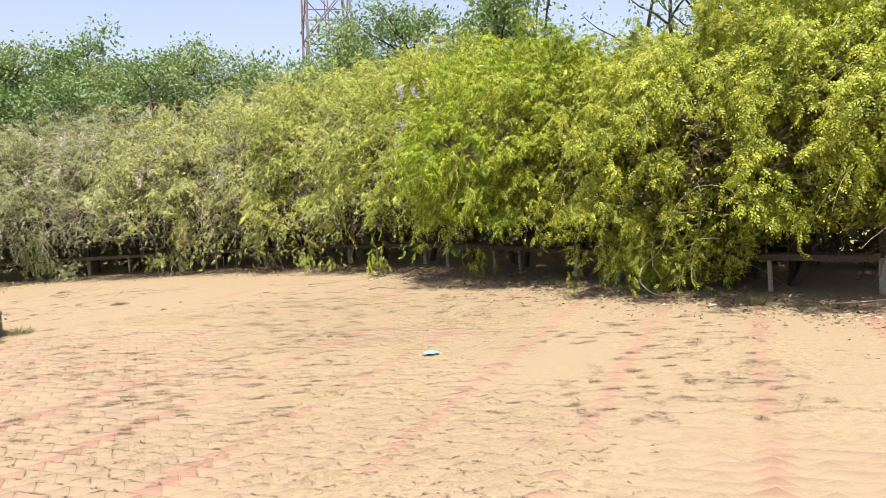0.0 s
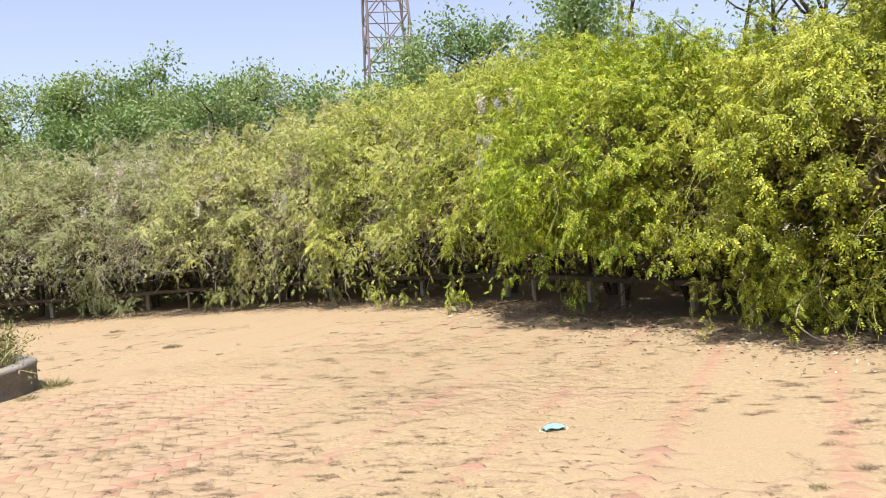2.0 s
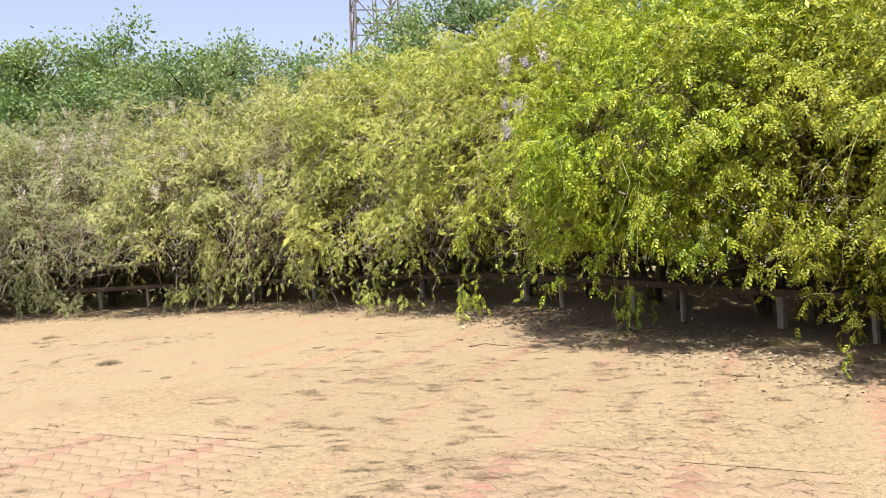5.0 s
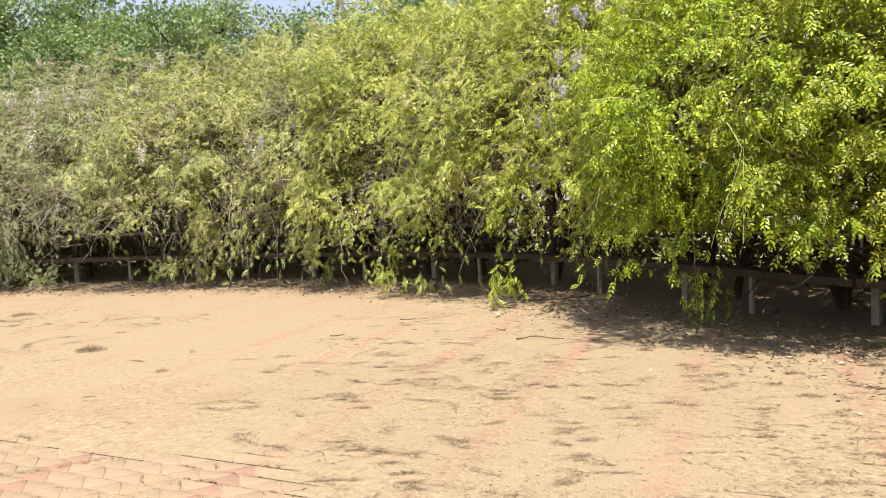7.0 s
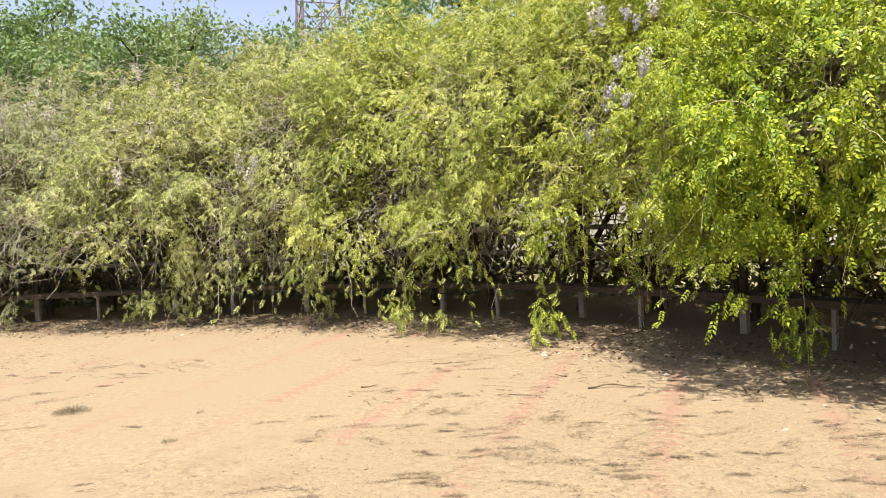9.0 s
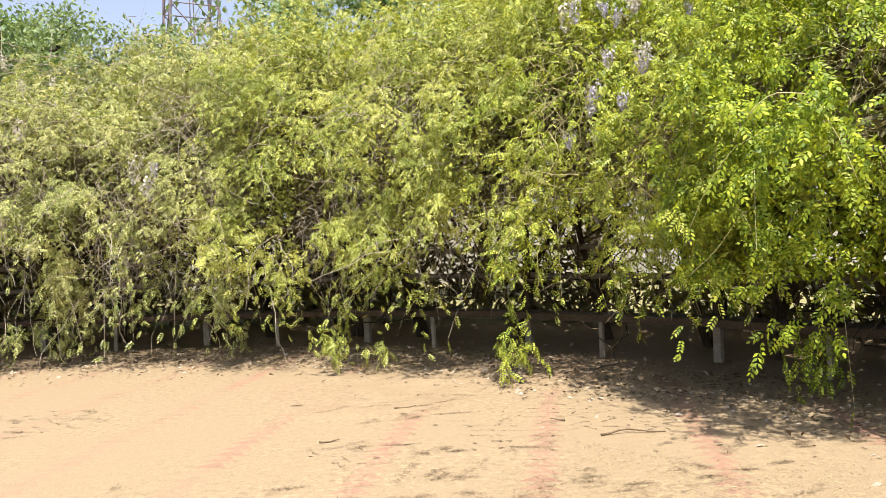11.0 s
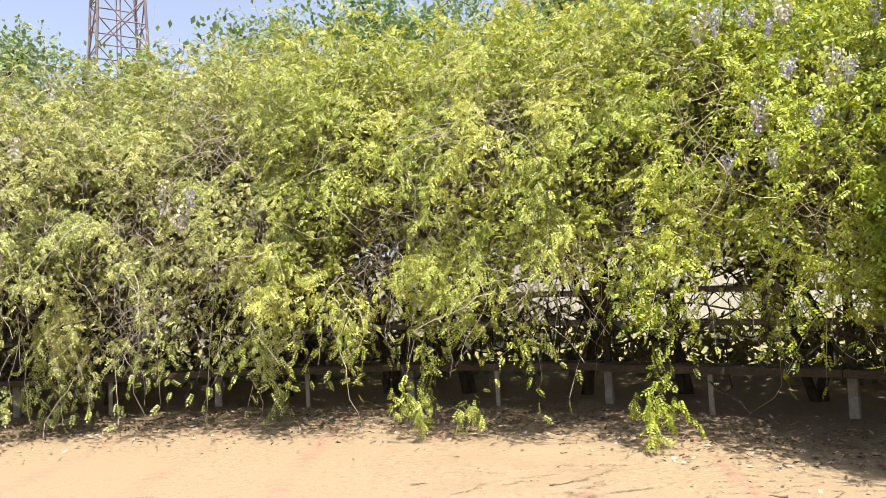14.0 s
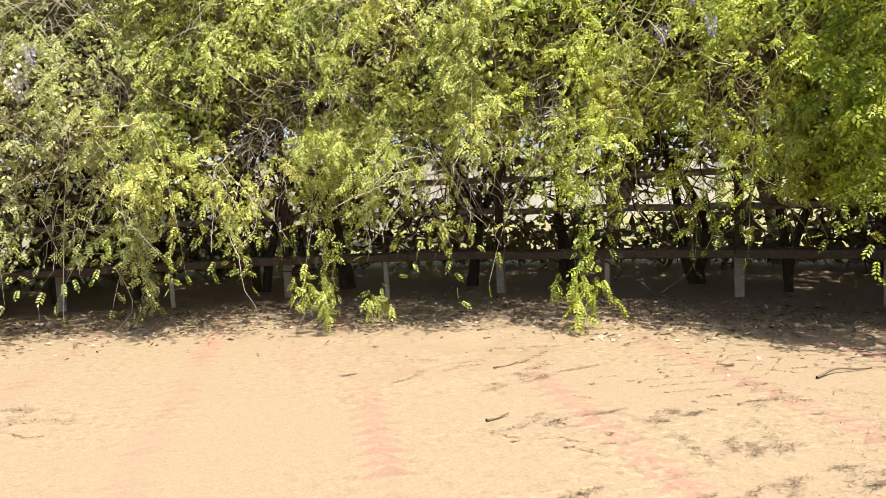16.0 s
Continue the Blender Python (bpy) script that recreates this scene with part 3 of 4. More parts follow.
def build_vine(u0, u1, look_name, dead, density, label, faded, strands=(), form="spread", blooms=()):
    um = (u0 + u1) / 2
    foot = place_at(um, -0.7, 0)
    vine = empty("wisteria", tuple(foot))
    tagged(vine, label, "vine", "wisteria round the plaza")
    width = u1 - u0
    # leafy shoots: the outer curtain, a shaded inner layer, and loose strands along the lower edge
    sets, inner = [], []
    n = int({"hanging": 820, "spread": 640, "small": 850}[form] * width * density)
    path, tang, nrm = shoots(n, u0 - 0.4, u1 + 0.4, V_MAX * 0.10, V_MAX, (0.1, 0.34) if form == "hanging" else (0.15, 0.5), 0.75, (0.0, 0.32), 1.0 if form == "hanging" else 1.75)
    sets.append(leaves_on(path, tang, nrm, form))
    n = int(13 * width)
    path, tang, nrm = shoots(n, u0, u1, V_MAX * 0.8, V_MAX, (0.35, 0.8), 1.2, (0.0, 0.35), 0.3)
    sets.append(leaves_on(path, tang, nrm, form))
    ends = path
    # shaded leaves just behind the face
    n = int((2000 if form == "spread" else 1500) * width * min(1.0, density))
    u, v = rng.uniform(u0, u1, n), rng.uniform(V_MAX * 0.12, V_MAX * 0.97, n)
    p, nrm, _ = surface(u, v)
    p = p - nrm * rng.uniform(0.2, 0.65, (n, 1))
    room = (hollow(p, nrm) > 1.0) & ((p[:, 2] > 1.7) | (rng.random(n) < low_cover(on_line(u)[:, 0]) * 0.6))
    p, nrm = p[room], nrm[room]
    n = len(p)
    sets.append(spread(SPRAY_V, SPRAY_Q, p, rng.normal(0, 0.6, (n, 3)) + nrm * 0.3 + (0, 0, -0.5), nrm + rng.normal(0, 0.4, (n, 3)) + (0, 0, 0.4), rng.uniform(0.05, 0.09, n)))
    # dark thatch inside and on the far face, leaves and hidden thatch over the roof
    full = min(1.0, 0.3 + density)
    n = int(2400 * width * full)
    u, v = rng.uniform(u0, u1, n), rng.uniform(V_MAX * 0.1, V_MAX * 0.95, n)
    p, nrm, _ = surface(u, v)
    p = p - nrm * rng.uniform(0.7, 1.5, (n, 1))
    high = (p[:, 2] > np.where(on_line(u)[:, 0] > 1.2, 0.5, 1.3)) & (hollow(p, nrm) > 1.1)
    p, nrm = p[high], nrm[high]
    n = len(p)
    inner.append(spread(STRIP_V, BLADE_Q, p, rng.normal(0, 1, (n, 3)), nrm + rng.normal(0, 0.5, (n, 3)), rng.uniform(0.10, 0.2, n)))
    n = int(1700 * width * full)
    p = place_at(rng.uniform(u0, u1, n), rng.uniform(-3.1, 1.3, n), 0)
    p[:, 2] = np.interp(p[:, 0], CREST_X, CREST_Z) - rng.uniform(0.45, 1.3, n)
    sets.append(spread(BLADE_V, BLADE_Q, p, rng.normal(0, 1, (n, 3)), rng.normal(0, 0.6, (n, 3)) + (0, 0, 1.0), rng.uniform(0.07, 0.11, n)))
    # wide unseen blades added under the roof leaves to keep sun off the ground
    n = int(420 * width)
    p = place_at(rng.uniform(u0, u1, n), rng.uniform(-2.8, 0.75, n), 0)
    p[:, 2] = np.interp(p[:, 0], CREST_X, CREST_Z) - rng.uniform(1.15, 1.7, n)
    inner.append(spread(BLADE_V, BLADE_Q, p, rng.normal(0, 1, (n, 3)) * (1, 1, 0.3), rng.normal(0, 0.35, (n, 3)) + (0, 0, 1.0), rng.uniform(0.2, 0.34, n)))
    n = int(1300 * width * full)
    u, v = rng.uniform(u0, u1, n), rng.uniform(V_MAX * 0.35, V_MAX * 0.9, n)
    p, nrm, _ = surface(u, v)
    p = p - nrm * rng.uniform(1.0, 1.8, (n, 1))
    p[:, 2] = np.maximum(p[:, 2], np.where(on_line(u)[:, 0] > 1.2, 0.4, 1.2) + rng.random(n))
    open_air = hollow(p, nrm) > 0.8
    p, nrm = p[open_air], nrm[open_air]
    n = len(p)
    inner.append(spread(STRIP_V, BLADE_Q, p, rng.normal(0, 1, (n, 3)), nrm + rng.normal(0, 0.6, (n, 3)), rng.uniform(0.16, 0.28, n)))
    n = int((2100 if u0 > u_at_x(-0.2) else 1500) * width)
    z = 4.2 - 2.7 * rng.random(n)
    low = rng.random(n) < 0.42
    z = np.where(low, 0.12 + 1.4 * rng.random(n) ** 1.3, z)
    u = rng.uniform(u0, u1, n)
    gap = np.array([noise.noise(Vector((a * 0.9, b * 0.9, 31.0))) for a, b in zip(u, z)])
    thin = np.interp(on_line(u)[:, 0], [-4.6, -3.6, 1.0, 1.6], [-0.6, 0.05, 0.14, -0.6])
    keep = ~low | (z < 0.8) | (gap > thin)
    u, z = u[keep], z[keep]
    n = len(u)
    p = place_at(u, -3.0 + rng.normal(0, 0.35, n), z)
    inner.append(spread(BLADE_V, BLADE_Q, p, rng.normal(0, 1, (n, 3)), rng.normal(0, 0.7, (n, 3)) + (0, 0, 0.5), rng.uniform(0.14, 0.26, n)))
    if u1 > u_at_x(0.0):
        n = int(2600 * width)
        u = rng.uniform(max(u0, u_at_x(-0.2)), u1, n)
        x = on_line(u)[:, 0]
        floor_z = np.interp(x, [-0.5, 1.4, 1.8, 2.1, 3.2, 3.6, 7], [1.05, 1.0, 0.4, 0.12, 0.15, 0.85, 1.0])
        p = place_at(u, rng.uniform(0.3, 1, n) * np.interp(x, [0.9, 1.5], [1.7, 0.8]), floor_z + (2.3 - floor_z) * rng.random(n))
        sets.append(spread(BLADE_V, BLADE_Q, p, rng.normal(0, 1, (n, 3)), rng.normal(0, 0.7, (n, 3)) + (0, 0, 0.5), rng.uniform(0.06, 0.11, n)))
    for x, y, top, spread_w, count in strands:
        k = 9
        a = np.tile(np.array([x, y, top]), (count, 1)) + rng.normal(0, spread_w, (count, 3)) * (1, 1, 0.5)
        t = ((np.arange(k) + 0.5) / k)[None, :, None]
        end = a + rng.normal(0, spread_w, (count, 3)) * (1, 1, 0)
        end[:, 2] = rng.uniform(0.06, top * 0.6, count)
        path = a[:, None] * (1 - t) + end[:, None] * t
        tang = np.tile(np.array([0, 0, -1.0]), (count, k, 1)) + rng.normal(0, 0.2, (count, k, 3))
        o = np.tile(np.append(out_of(np.array([um]))[0], 0.0), (count, 1))
        sets.append(leaves_on(path, tang, o, "spread"))
    v, q = join(sets)
    link_part("foliage", quads_mesh("foliage", v, q, LEAVES[look_name]), vine)
    link_part("thatch", quads_mesh("thatch", *join(inner), THATCH), vine, "brown thatch of dead leaves and stalks, dark-toned as shade, with hidden sun-blocking blades", kind="stuff")
    # bare stems over the face and hanging ends
    n = int((6 + (85 if dead < 0.75 else 150) * dead) * width)
    u, v = rng.uniform(u0, u1, n), rng.uniform(V_MAX * 0.15, V_MAX, n)
    p, nrm, _ = surface(u, v)
    p = p + nrm * rng.uniform(-0.22, 0.12, (n, 1))
    head = rng.normal(0, 0.7, (n, 3)) + nrm * 0.25 + np.array([0, 0, -0.25])
    paths = wandering(p, head, rng.uniform(0.4, 1.3, n), 9, 0.28, 0.12)
    for x, y, z, r in HOLLOWS:
        if u0 <= u_near(x, y) < u1:
            m = int((150 if x < -0.3 else 20) * r)
            o = np.append(out_of(np.array([u_near(x, y)]))[0], 0.0)
            c = np.array([x, y, z]) + rng.normal(0, r * 0.55, (m, 3)) - o * rng.uniform(-0.05, 0.35, (m, 1))
            paths = np.concatenate((paths, wandering(c, rng.normal(0, 0.7, (m, 3)) + (0, 0, -0.3), rng.uniform(0.3, 1.0, m), 9, 0.3, 0.1)))
    t = np.linspace(-1.5, ends.shape[1] - 1, 9)
    lo = np.clip(np.floor(t), 0, ends.shape[1] - 2).astype(int)
    paths = np.concatenate((paths, ends[:, lo] + (ends[:, lo + 1] - ends[:, lo]) * (t - lo)[None, :, None]))
    n = len(paths)
    paths[..., 2] = np.maximum(paths[..., 2], 0.04)
    rad = rng.uniform(0.0022, 0.0052 + 0.002 * min(1.0, dead), (n, 1)) * np.linspace(1, 0.45, 9)[None]
    link_part("stemwork", quads_mesh("stemwork", *tubes(paths, rad, 3), TWIG if dead > 0.3 else TWIG_GREEN, True), vine, kind="stuff")
    # inner tangle and main trunks
    n = int(28 * width)
    start = place_at(rng.uniform(u0, u1, n), rng.uniform(-1.8, 0.9, n), rng.uniform(0.5, 1.5, n))
    paths = wandering(start, rng.normal(0, 0.5, (n, 3)) + np.array([0, 0, 0.8]), rng.uniform(0.8, 2.2, n), 10, 0.4)
    paths[..., 2] = np.maximum(paths[..., 2], 0.15)
    rad = rng.uniform(0.005, 0.014, (n, 1)) * np.linspace(1, 0.5, 10)[None]
    link_part("tangle", quads_mesh("tangle", *tubes(paths, rad, 4), BARK, True), vine, kind="stuff")
    for f in (0.3, 0.72):
        a = place_at(u0 + width * f, -0.75 + rng.uniform(-0.3, 0.4), -0.05)
        m = 2
        head = np.array([[rng.uniform(-0.2, 0.2), rng.uniform(-0.1, 0.25), 1.0] for _ in range(m)])
        paths = wandering(np.tile(a, (m, 1)) + rng.normal(0, 0.04, (m, 3)) * (1, 1, 0), head, np.full(m, 3.3), 16, 0.13)
        paths[:, 1:, 2] = np.maximum(paths[:, 1:, 2], 0.1)
        rad = np.linspace(0.062, 0.028, 16)[None] * rng.uniform(0.7, 1.1, (m, 1))
        link_part("trunk", quads_mesh("trunk", *tubes(paths, rad, 7), BARK, True), vine)
    # hanging flowers
    for i in range(faded):
        p, nrm, _ = surface(np.array([rng.uniform(u0, u1)]), np.array([V_MAX * rng.uniform(0.3, 0.66)]))
        ob = new("raceme", FADED[i % 3])
        ob.location = tuple(p[0] + nrm[0] * 0.1)
        ob.rotation_euler = (rng.uniform(-0.2, 0.2), rng.uniform(-0.2, 0.2), rng.uniform(0, 6))
        ob.scale = (rng.uniform(0.55, 0.85),) * 3
        set_parent(ob, vine)
        tagged(ob, "faded pale raceme")
    for k, (x, y, z, big, old) in enumerate(blooms):
        o = out_of(np.array([u_near(x, y)]))[0] * (-0.35 if z > 3.3 else 0.02)
        ob = new("raceme", (FADED if old else RACEMES)[k % 3])
        ob.location = (x + o[0], y + o[1], z + 0.12)
        ob.rotation_euler = (rng.uniform(-0.15, 0.15), rng.uniform(-0.15, 0.15), rng.uniform(0, 6))
        ob.scale = (big * (1.0 if old else 0.55 if z > 3.3 else 0.66),) * 3
        set_parent(ob, vine)
        tagged(ob, "faded pale raceme" if old else "lilac hanging raceme")
    return vine


VINES = [  # from x to x along the sweep, leaf tone, share of dry stems, density, faded flowers
    (-26.0, -20.5, "grey", 0.3, 0.15, 3), (-20.5, -16.2, "grey", 0.4, 0.3, 6), (-16.2, -13.0, "grey", 0.8, 0.6, 14),
    (-13.0, -10.2, "grey", 1.0, 0.62, 16), (-10.2, -7.8, "pale", 1.0, 0.72, 10), (-7.8, -5.4, "pale", 0.8, 0.9, 4),
    (-5.4, -3.2, "olive", 0.45, 1.0, 1), (-3.2, -1.3, "olive", 0.5, 1.1, 1), (-1.3, 0.1, "fresh", 0.3, 1.1, 1),
    (0.1, 1.3, "green", 0.1, 1.1, 0), (1.3, 2.5, "lime", 0.1, 1.1, 0), (2.5, 3.8, "lime", 0.12, 1.1, 0), (3.8, 5.4, "lime", 0.12, 1.1, 0),
]
TONE = {"pale": "pale yellow-green wisteria with grey stems, draped over the bench",
        "grey": "dusty grey-green wisteria with many dry stems, draped over the arbour",
        "olive": "yellow-green wisteria hanging in a thick curtain over the bench",
        "fresh": "bright lime-green wisteria with lilac flowers, over the bench",
        "lime": "dense lime-green wisteria hanging from the arbour",
        "green": "vivid green wisteria clump hanging low over the bench"}


BLOOMS = [  # flower clusters: place, size, faded or fresh
    (-1.61, 16.34, 2.25, 1.1, 0), (-2.18, 17.26, 2.58, 1.2, 0), (-2.18, 17.88, 2.80, 1.7, 0), (-2.26, 17.84, 2.72, 1.3, 0), (-2.44, 17.98, 2.34, 1.2, 0), (-2.31, 17.61, 2.33, 1.0, 0),
    (-2.47, 18.23, 3.73, 1.5, 0), (-2.25, 18.07, 3.69, 1.5, 0), (-2.16, 17.91, 3.56, 1.3, 0), (-2.54, 18.37, 3.85, 1.3, 1), (-2.21, 17.47, 3.01, 1.3, 0), (-2.05, 17.04, 2.89, 1.2, 0), (-1.8, 17.16, 3.43, 1.2, 0),
    (-1.95, 18.0, 3.8, 1.3, 1), (-1.97, 17.29, 3.02, 1.1, 1), (-7.02, 20.88, 2.33, 1.5, 1), (-6.9, 20.8, 2.5, 1.2, 0), (-7.15, 20.95, 2.6, 1.2, 1), (-8.8, 21.68, 3.2, 1.4, 1), (-8.94, 20.8, 2.43, 1.2, 1),
    (-11.49, 21.7, 3.62, 1.5, 1), (-11.05, 21.9, 3.73, 1.5, 1), (-10.8, 22.0, 3.68, 1.4, 1), (-12.11, 21.8, 3.63, 1.4, 1), (-12.37, 21.7, 2.68, 1.3, 1), (-11.49, 21.7, 2.85, 1.3, 1)]
STRANDS = [(-4.82, 19.75, 0.5, 0.13, 9), (-4.7, 19.85, 0.95, 0.07, 3), (-2.9, 18.38, 0.5, 0.10, 8), (-2.95, 18.4, 0.95, 0.06, 3), (-4.2, 19.6, 0.3, 0.12, 4), (-12.55, 22.3, 0.75, 0.16, 16),
           (-11.7, 22.0, 0.45, 0.18, 12), (-9.0, 21.8, 0.6, 0.2, 14), (-8.4, 22.0, 1.3, 0.17, 46), (-13.0, 22.7, 1.2, 0.2, 40), (-0.75, 16.9, 0.6, 0.12, 8), (-6.0, 21.4, 0.5, 0.1, 4), (0.95, 14.1, 0.8, 0.2, 16), (1.9, 13.3, 0.9, 0.25, 18)]
FORM = {"lime": "hanging", "green": "hanging", "fresh": "spread", "olive": "spread", "pale": "spread", "grey": "small"}
for x0, x1, tone, dead, density, fd in VINES:
    a, b = u_at_x(x0), u_at_x(x1)
    build_vine(a, b, tone, dead, density, TONE[tone], fd, [q for q in STRANDS if a <= u_near(q[0], q[1]) < b], FORM[tone], [q for q in BLOOMS if a <= u_near(q[0], q[1]) < b])


# ---- trees behind ----
def build_tree(x, y, height, spread_r, seed, leaf, airy=0.5, label="feathery green tree beyond the arbour"):
    r = np.random.default_rng(seed)
    tree = empty("tree", (x, y, 0))
    tagged(tree, label, "tree", "trees beyond the arbour")
    base = np.array([x, y, -0.1])
    m = 3
    head = np.stack((r.uniform(-0.35, 0.35, m), r.uniform(-0.35, 0.35, m), np.ones(m)), axis=1)
    trunks = []
    d = unit(head)
    pts = [np.tile(base, (m, 1)) + r.normal(0, 0.12, (m, 3)) * (1, 1, 0)]
    for i in range(11):
        d = unit(d + r.normal(0, 0.12, (m, 3)) + np.array([0, 0, 0.08]))
        pts.append(pts[-1] + d * height * 0.8 / 11)
    trunks = np.stack(pts, axis=1)
    rad = np.linspace(0.11, 0.02, 12)[None] * np.ones((m, 1)) * height / 9
    link_part("trunk", quads_mesh("trunk", *tubes(trunks, rad, 7), BARK, True), tree)
    # limbs
    nb = 46
    pick, at = r.integers(0, m, nb), r.integers(3, 12, nb)
    start = trunks[pick, at]
    ang = r.uniform(0, 2 * np.pi, nb)
    ln = spread_r * r.uniform(0.45, 1.0, nb) * np.where(at > 9, 0.6, 1.0)
    d = unit(np.stack((np.cos(ang), np.sin(ang), r.uniform(0.15, 1.3, nb)), axis=1))
    pts = [start]
    for i in range(7):
        d = unit(d + r.normal(0, 0.15, (nb, 3)))
        pts.append(pts[-1] + d * (ln / 7)[:, None])
    limbs = np.stack(pts, axis=1)
    rad = np.linspace(0.035, 0.008, 8)[None] * np.ones((nb, 1)) * height / 9
    link_part("limbwork", quads_mesh("limbwork", *tubes(limbs, rad, 4), BARK, True), tree, kind="stuff")
    # crown: clumps of small sprays round the limb ends
    nc = 250
    pick, at = r.integers(0, nb, nc), r.integers(3, 8, nc)
    centre = limbs[pick, at] + np.clip(r.normal(0, 0.22, (nc, 3)), -0.4, 0.4)
    per = int(62 * (1.5 - airy))
    c = np.repeat(centre, per, axis=0)
    n = len(c)
    size = np.repeat(r.uniform(0.25, 0.62, nc), per)
    p = c + np.clip(r.normal(0, 0.8, (n, 3)), -1.25, 1.25) * size[:, None] * np.array([1, 1, 0.7])
    keep = p[:, 2] > 0.36 * height
    p = p[keep]
    n = len(p)
    v, q = spread(BLADE_V * (1, 1.25, 1), BLADE_Q, p, r.normal(0, 1, (n, 3)) + (0, 0, -0.1), np.array([0, 0, 0.8]) + r.normal(0, 0.5, (n, 3)), r.uniform(0.10, 0.175, n))
    link_part("crown", quads_mesh("crown", v, q, leaf), tree)
    return tree


TREES = [(-5.4, 27.6, 7.2, 1.7, 0), (-12.2, 32.5, 9.9, 2.4, 1), (-15.6, 32.5, 10.0, 2.5, 0), (-18.8, 32.0, 9.9, 2.6, 1), (-22.3, 31.0, 9.7, 2.6, 0), (-25.4, 29.0, 9.4, 2.6, 1),
         (-10.8, 29.4, 7.8, 2.2, 0), (-13.9, 29.4, 7.5, 2.3, 1), (-17.2, 29.0, 7.4, 2.3, 0), (-20.6, 28.2, 7.4, 2.3, 1),
         (-5.2, 31.6, 9.2, 1.8, 0), (-5.0, 34.2, 10.6, 2.3, 1), (-11.8, 34.0, 9.2, 2.3, 1), (-14.0, 34.2, 9.6, 2.3, 0), (-17.4, 34.2, 9.4, 2.3, 1), (-20.8, 33.4, 9.2, 2.4, 0), (-3.7, 31.0, 10.0, 2.3, 1), (-1.2, 30.0, 10.6, 2.5, 0), (1.6, 29.0, 10.4, 2.6, 1), (4.4, 27.2, 11.0, 2.7, 0), (7.4, 25.0, 11.0, 2.6, 1), (10.3, 21.2, 10.4, 2.6, 0)]
for i, (x, y, h, r0, pale) in enumerate(TREES):
    build_tree(x, y, h, r0, 40 + i, TREE_LEAF_B if pale else TREE_LEAF, 1.25 if 1 < x < 8 else 0.6 if pale else 0.3)


# ---- pale boundary wall far behind, seen through the arbour ----
def build_wall():
    bm = bmesh.new()
    add_box(bm, (-5.0, 37.0, 1.1), (46.0, 0.25, 2.3), 0.0, 0.01)
    add_box(bm, (-5.0, 37.0, 2.31), (46.2, 0.36, 0.12), 0.0, 0.02)
    for i in range(16):
        add_box(bm, (-27.5 + 3.0 * i, 36.86, 1.15), (0.4, 0.12, 2.3), 0.0, 0.01)
    ob = part("boundary_wall", bm, WALL, None)
    tagged(ob, "pale limewashed boundary wall with piers, behind the trees", "wall", kind="structure")


build_wall()


# ---- lattice tower ----
def build_tower(x, y, height, foot, top_w):
    tower = empty("lattice_tower", (x, y, 0))
    tagged(tower, "tall tapering steel lattice mast with faded red paint", "tower")
    turn = 0.35

    def corner(i, z):
        w = (foot + (top_w - foot) * z / height) / 2
        a = turn + math.pi / 4 + i * math.pi / 2
        return np.array([x + math.cos(a) * w * 1.414, y + math.sin(a) * w * 1.414, z])
    for i in range(4):
        v, q = tubes([np.linspace(corner(i, 0), corner(i, height), 3)], np.full((1, 3), 0.16), 5)
        link_part("leg", quads_mesh("leg", v, q, STEEL, True), tower)
    z, bays = 0.0, []
    while z < height - 1:
        step = 1.1 * (foot + (top_w - foot) * z / height)
        bays.append((z, min(height, z + step)))
        z += step
    for i in range(4):
        paths = []
        j = (i + 1) % 4
        for a, b in bays:
            paths += [np.linspace(corner(i, a), corner(j, b), 2), np.linspace(corner(j, a), corner(i, b), 2), np.linspace(corner(i, b), corner(j, b), 2)]
            m = (a + b) / 2
            paths.append(np.linspace((corner(i, m) + corner(i, m)) / 2, (corner(j, m) + corner(j, m)) / 2, 2))
        v, q = tubes(paths, np.full((len(paths), 2), 0.075), 4)
        link_part("bracing", quads_mesh("bracing", v, q, STEEL), tower)
    paths = [np.linspace((x + 0.3, y, 0), (x + 0.3, y, height), 2), np.linspace((x - 0.1, y, 0), (x - 0.1, y, height), 2)]
    v, q = tubes(paths, np.full((2, 2), 0.07), 5)
    link_part("cable_run", quads_mesh("cable_run", v, q, STEEL), tower)
    return tower


build_tower(-20.7, 100.5, 62.0, 7.4, 2.6)


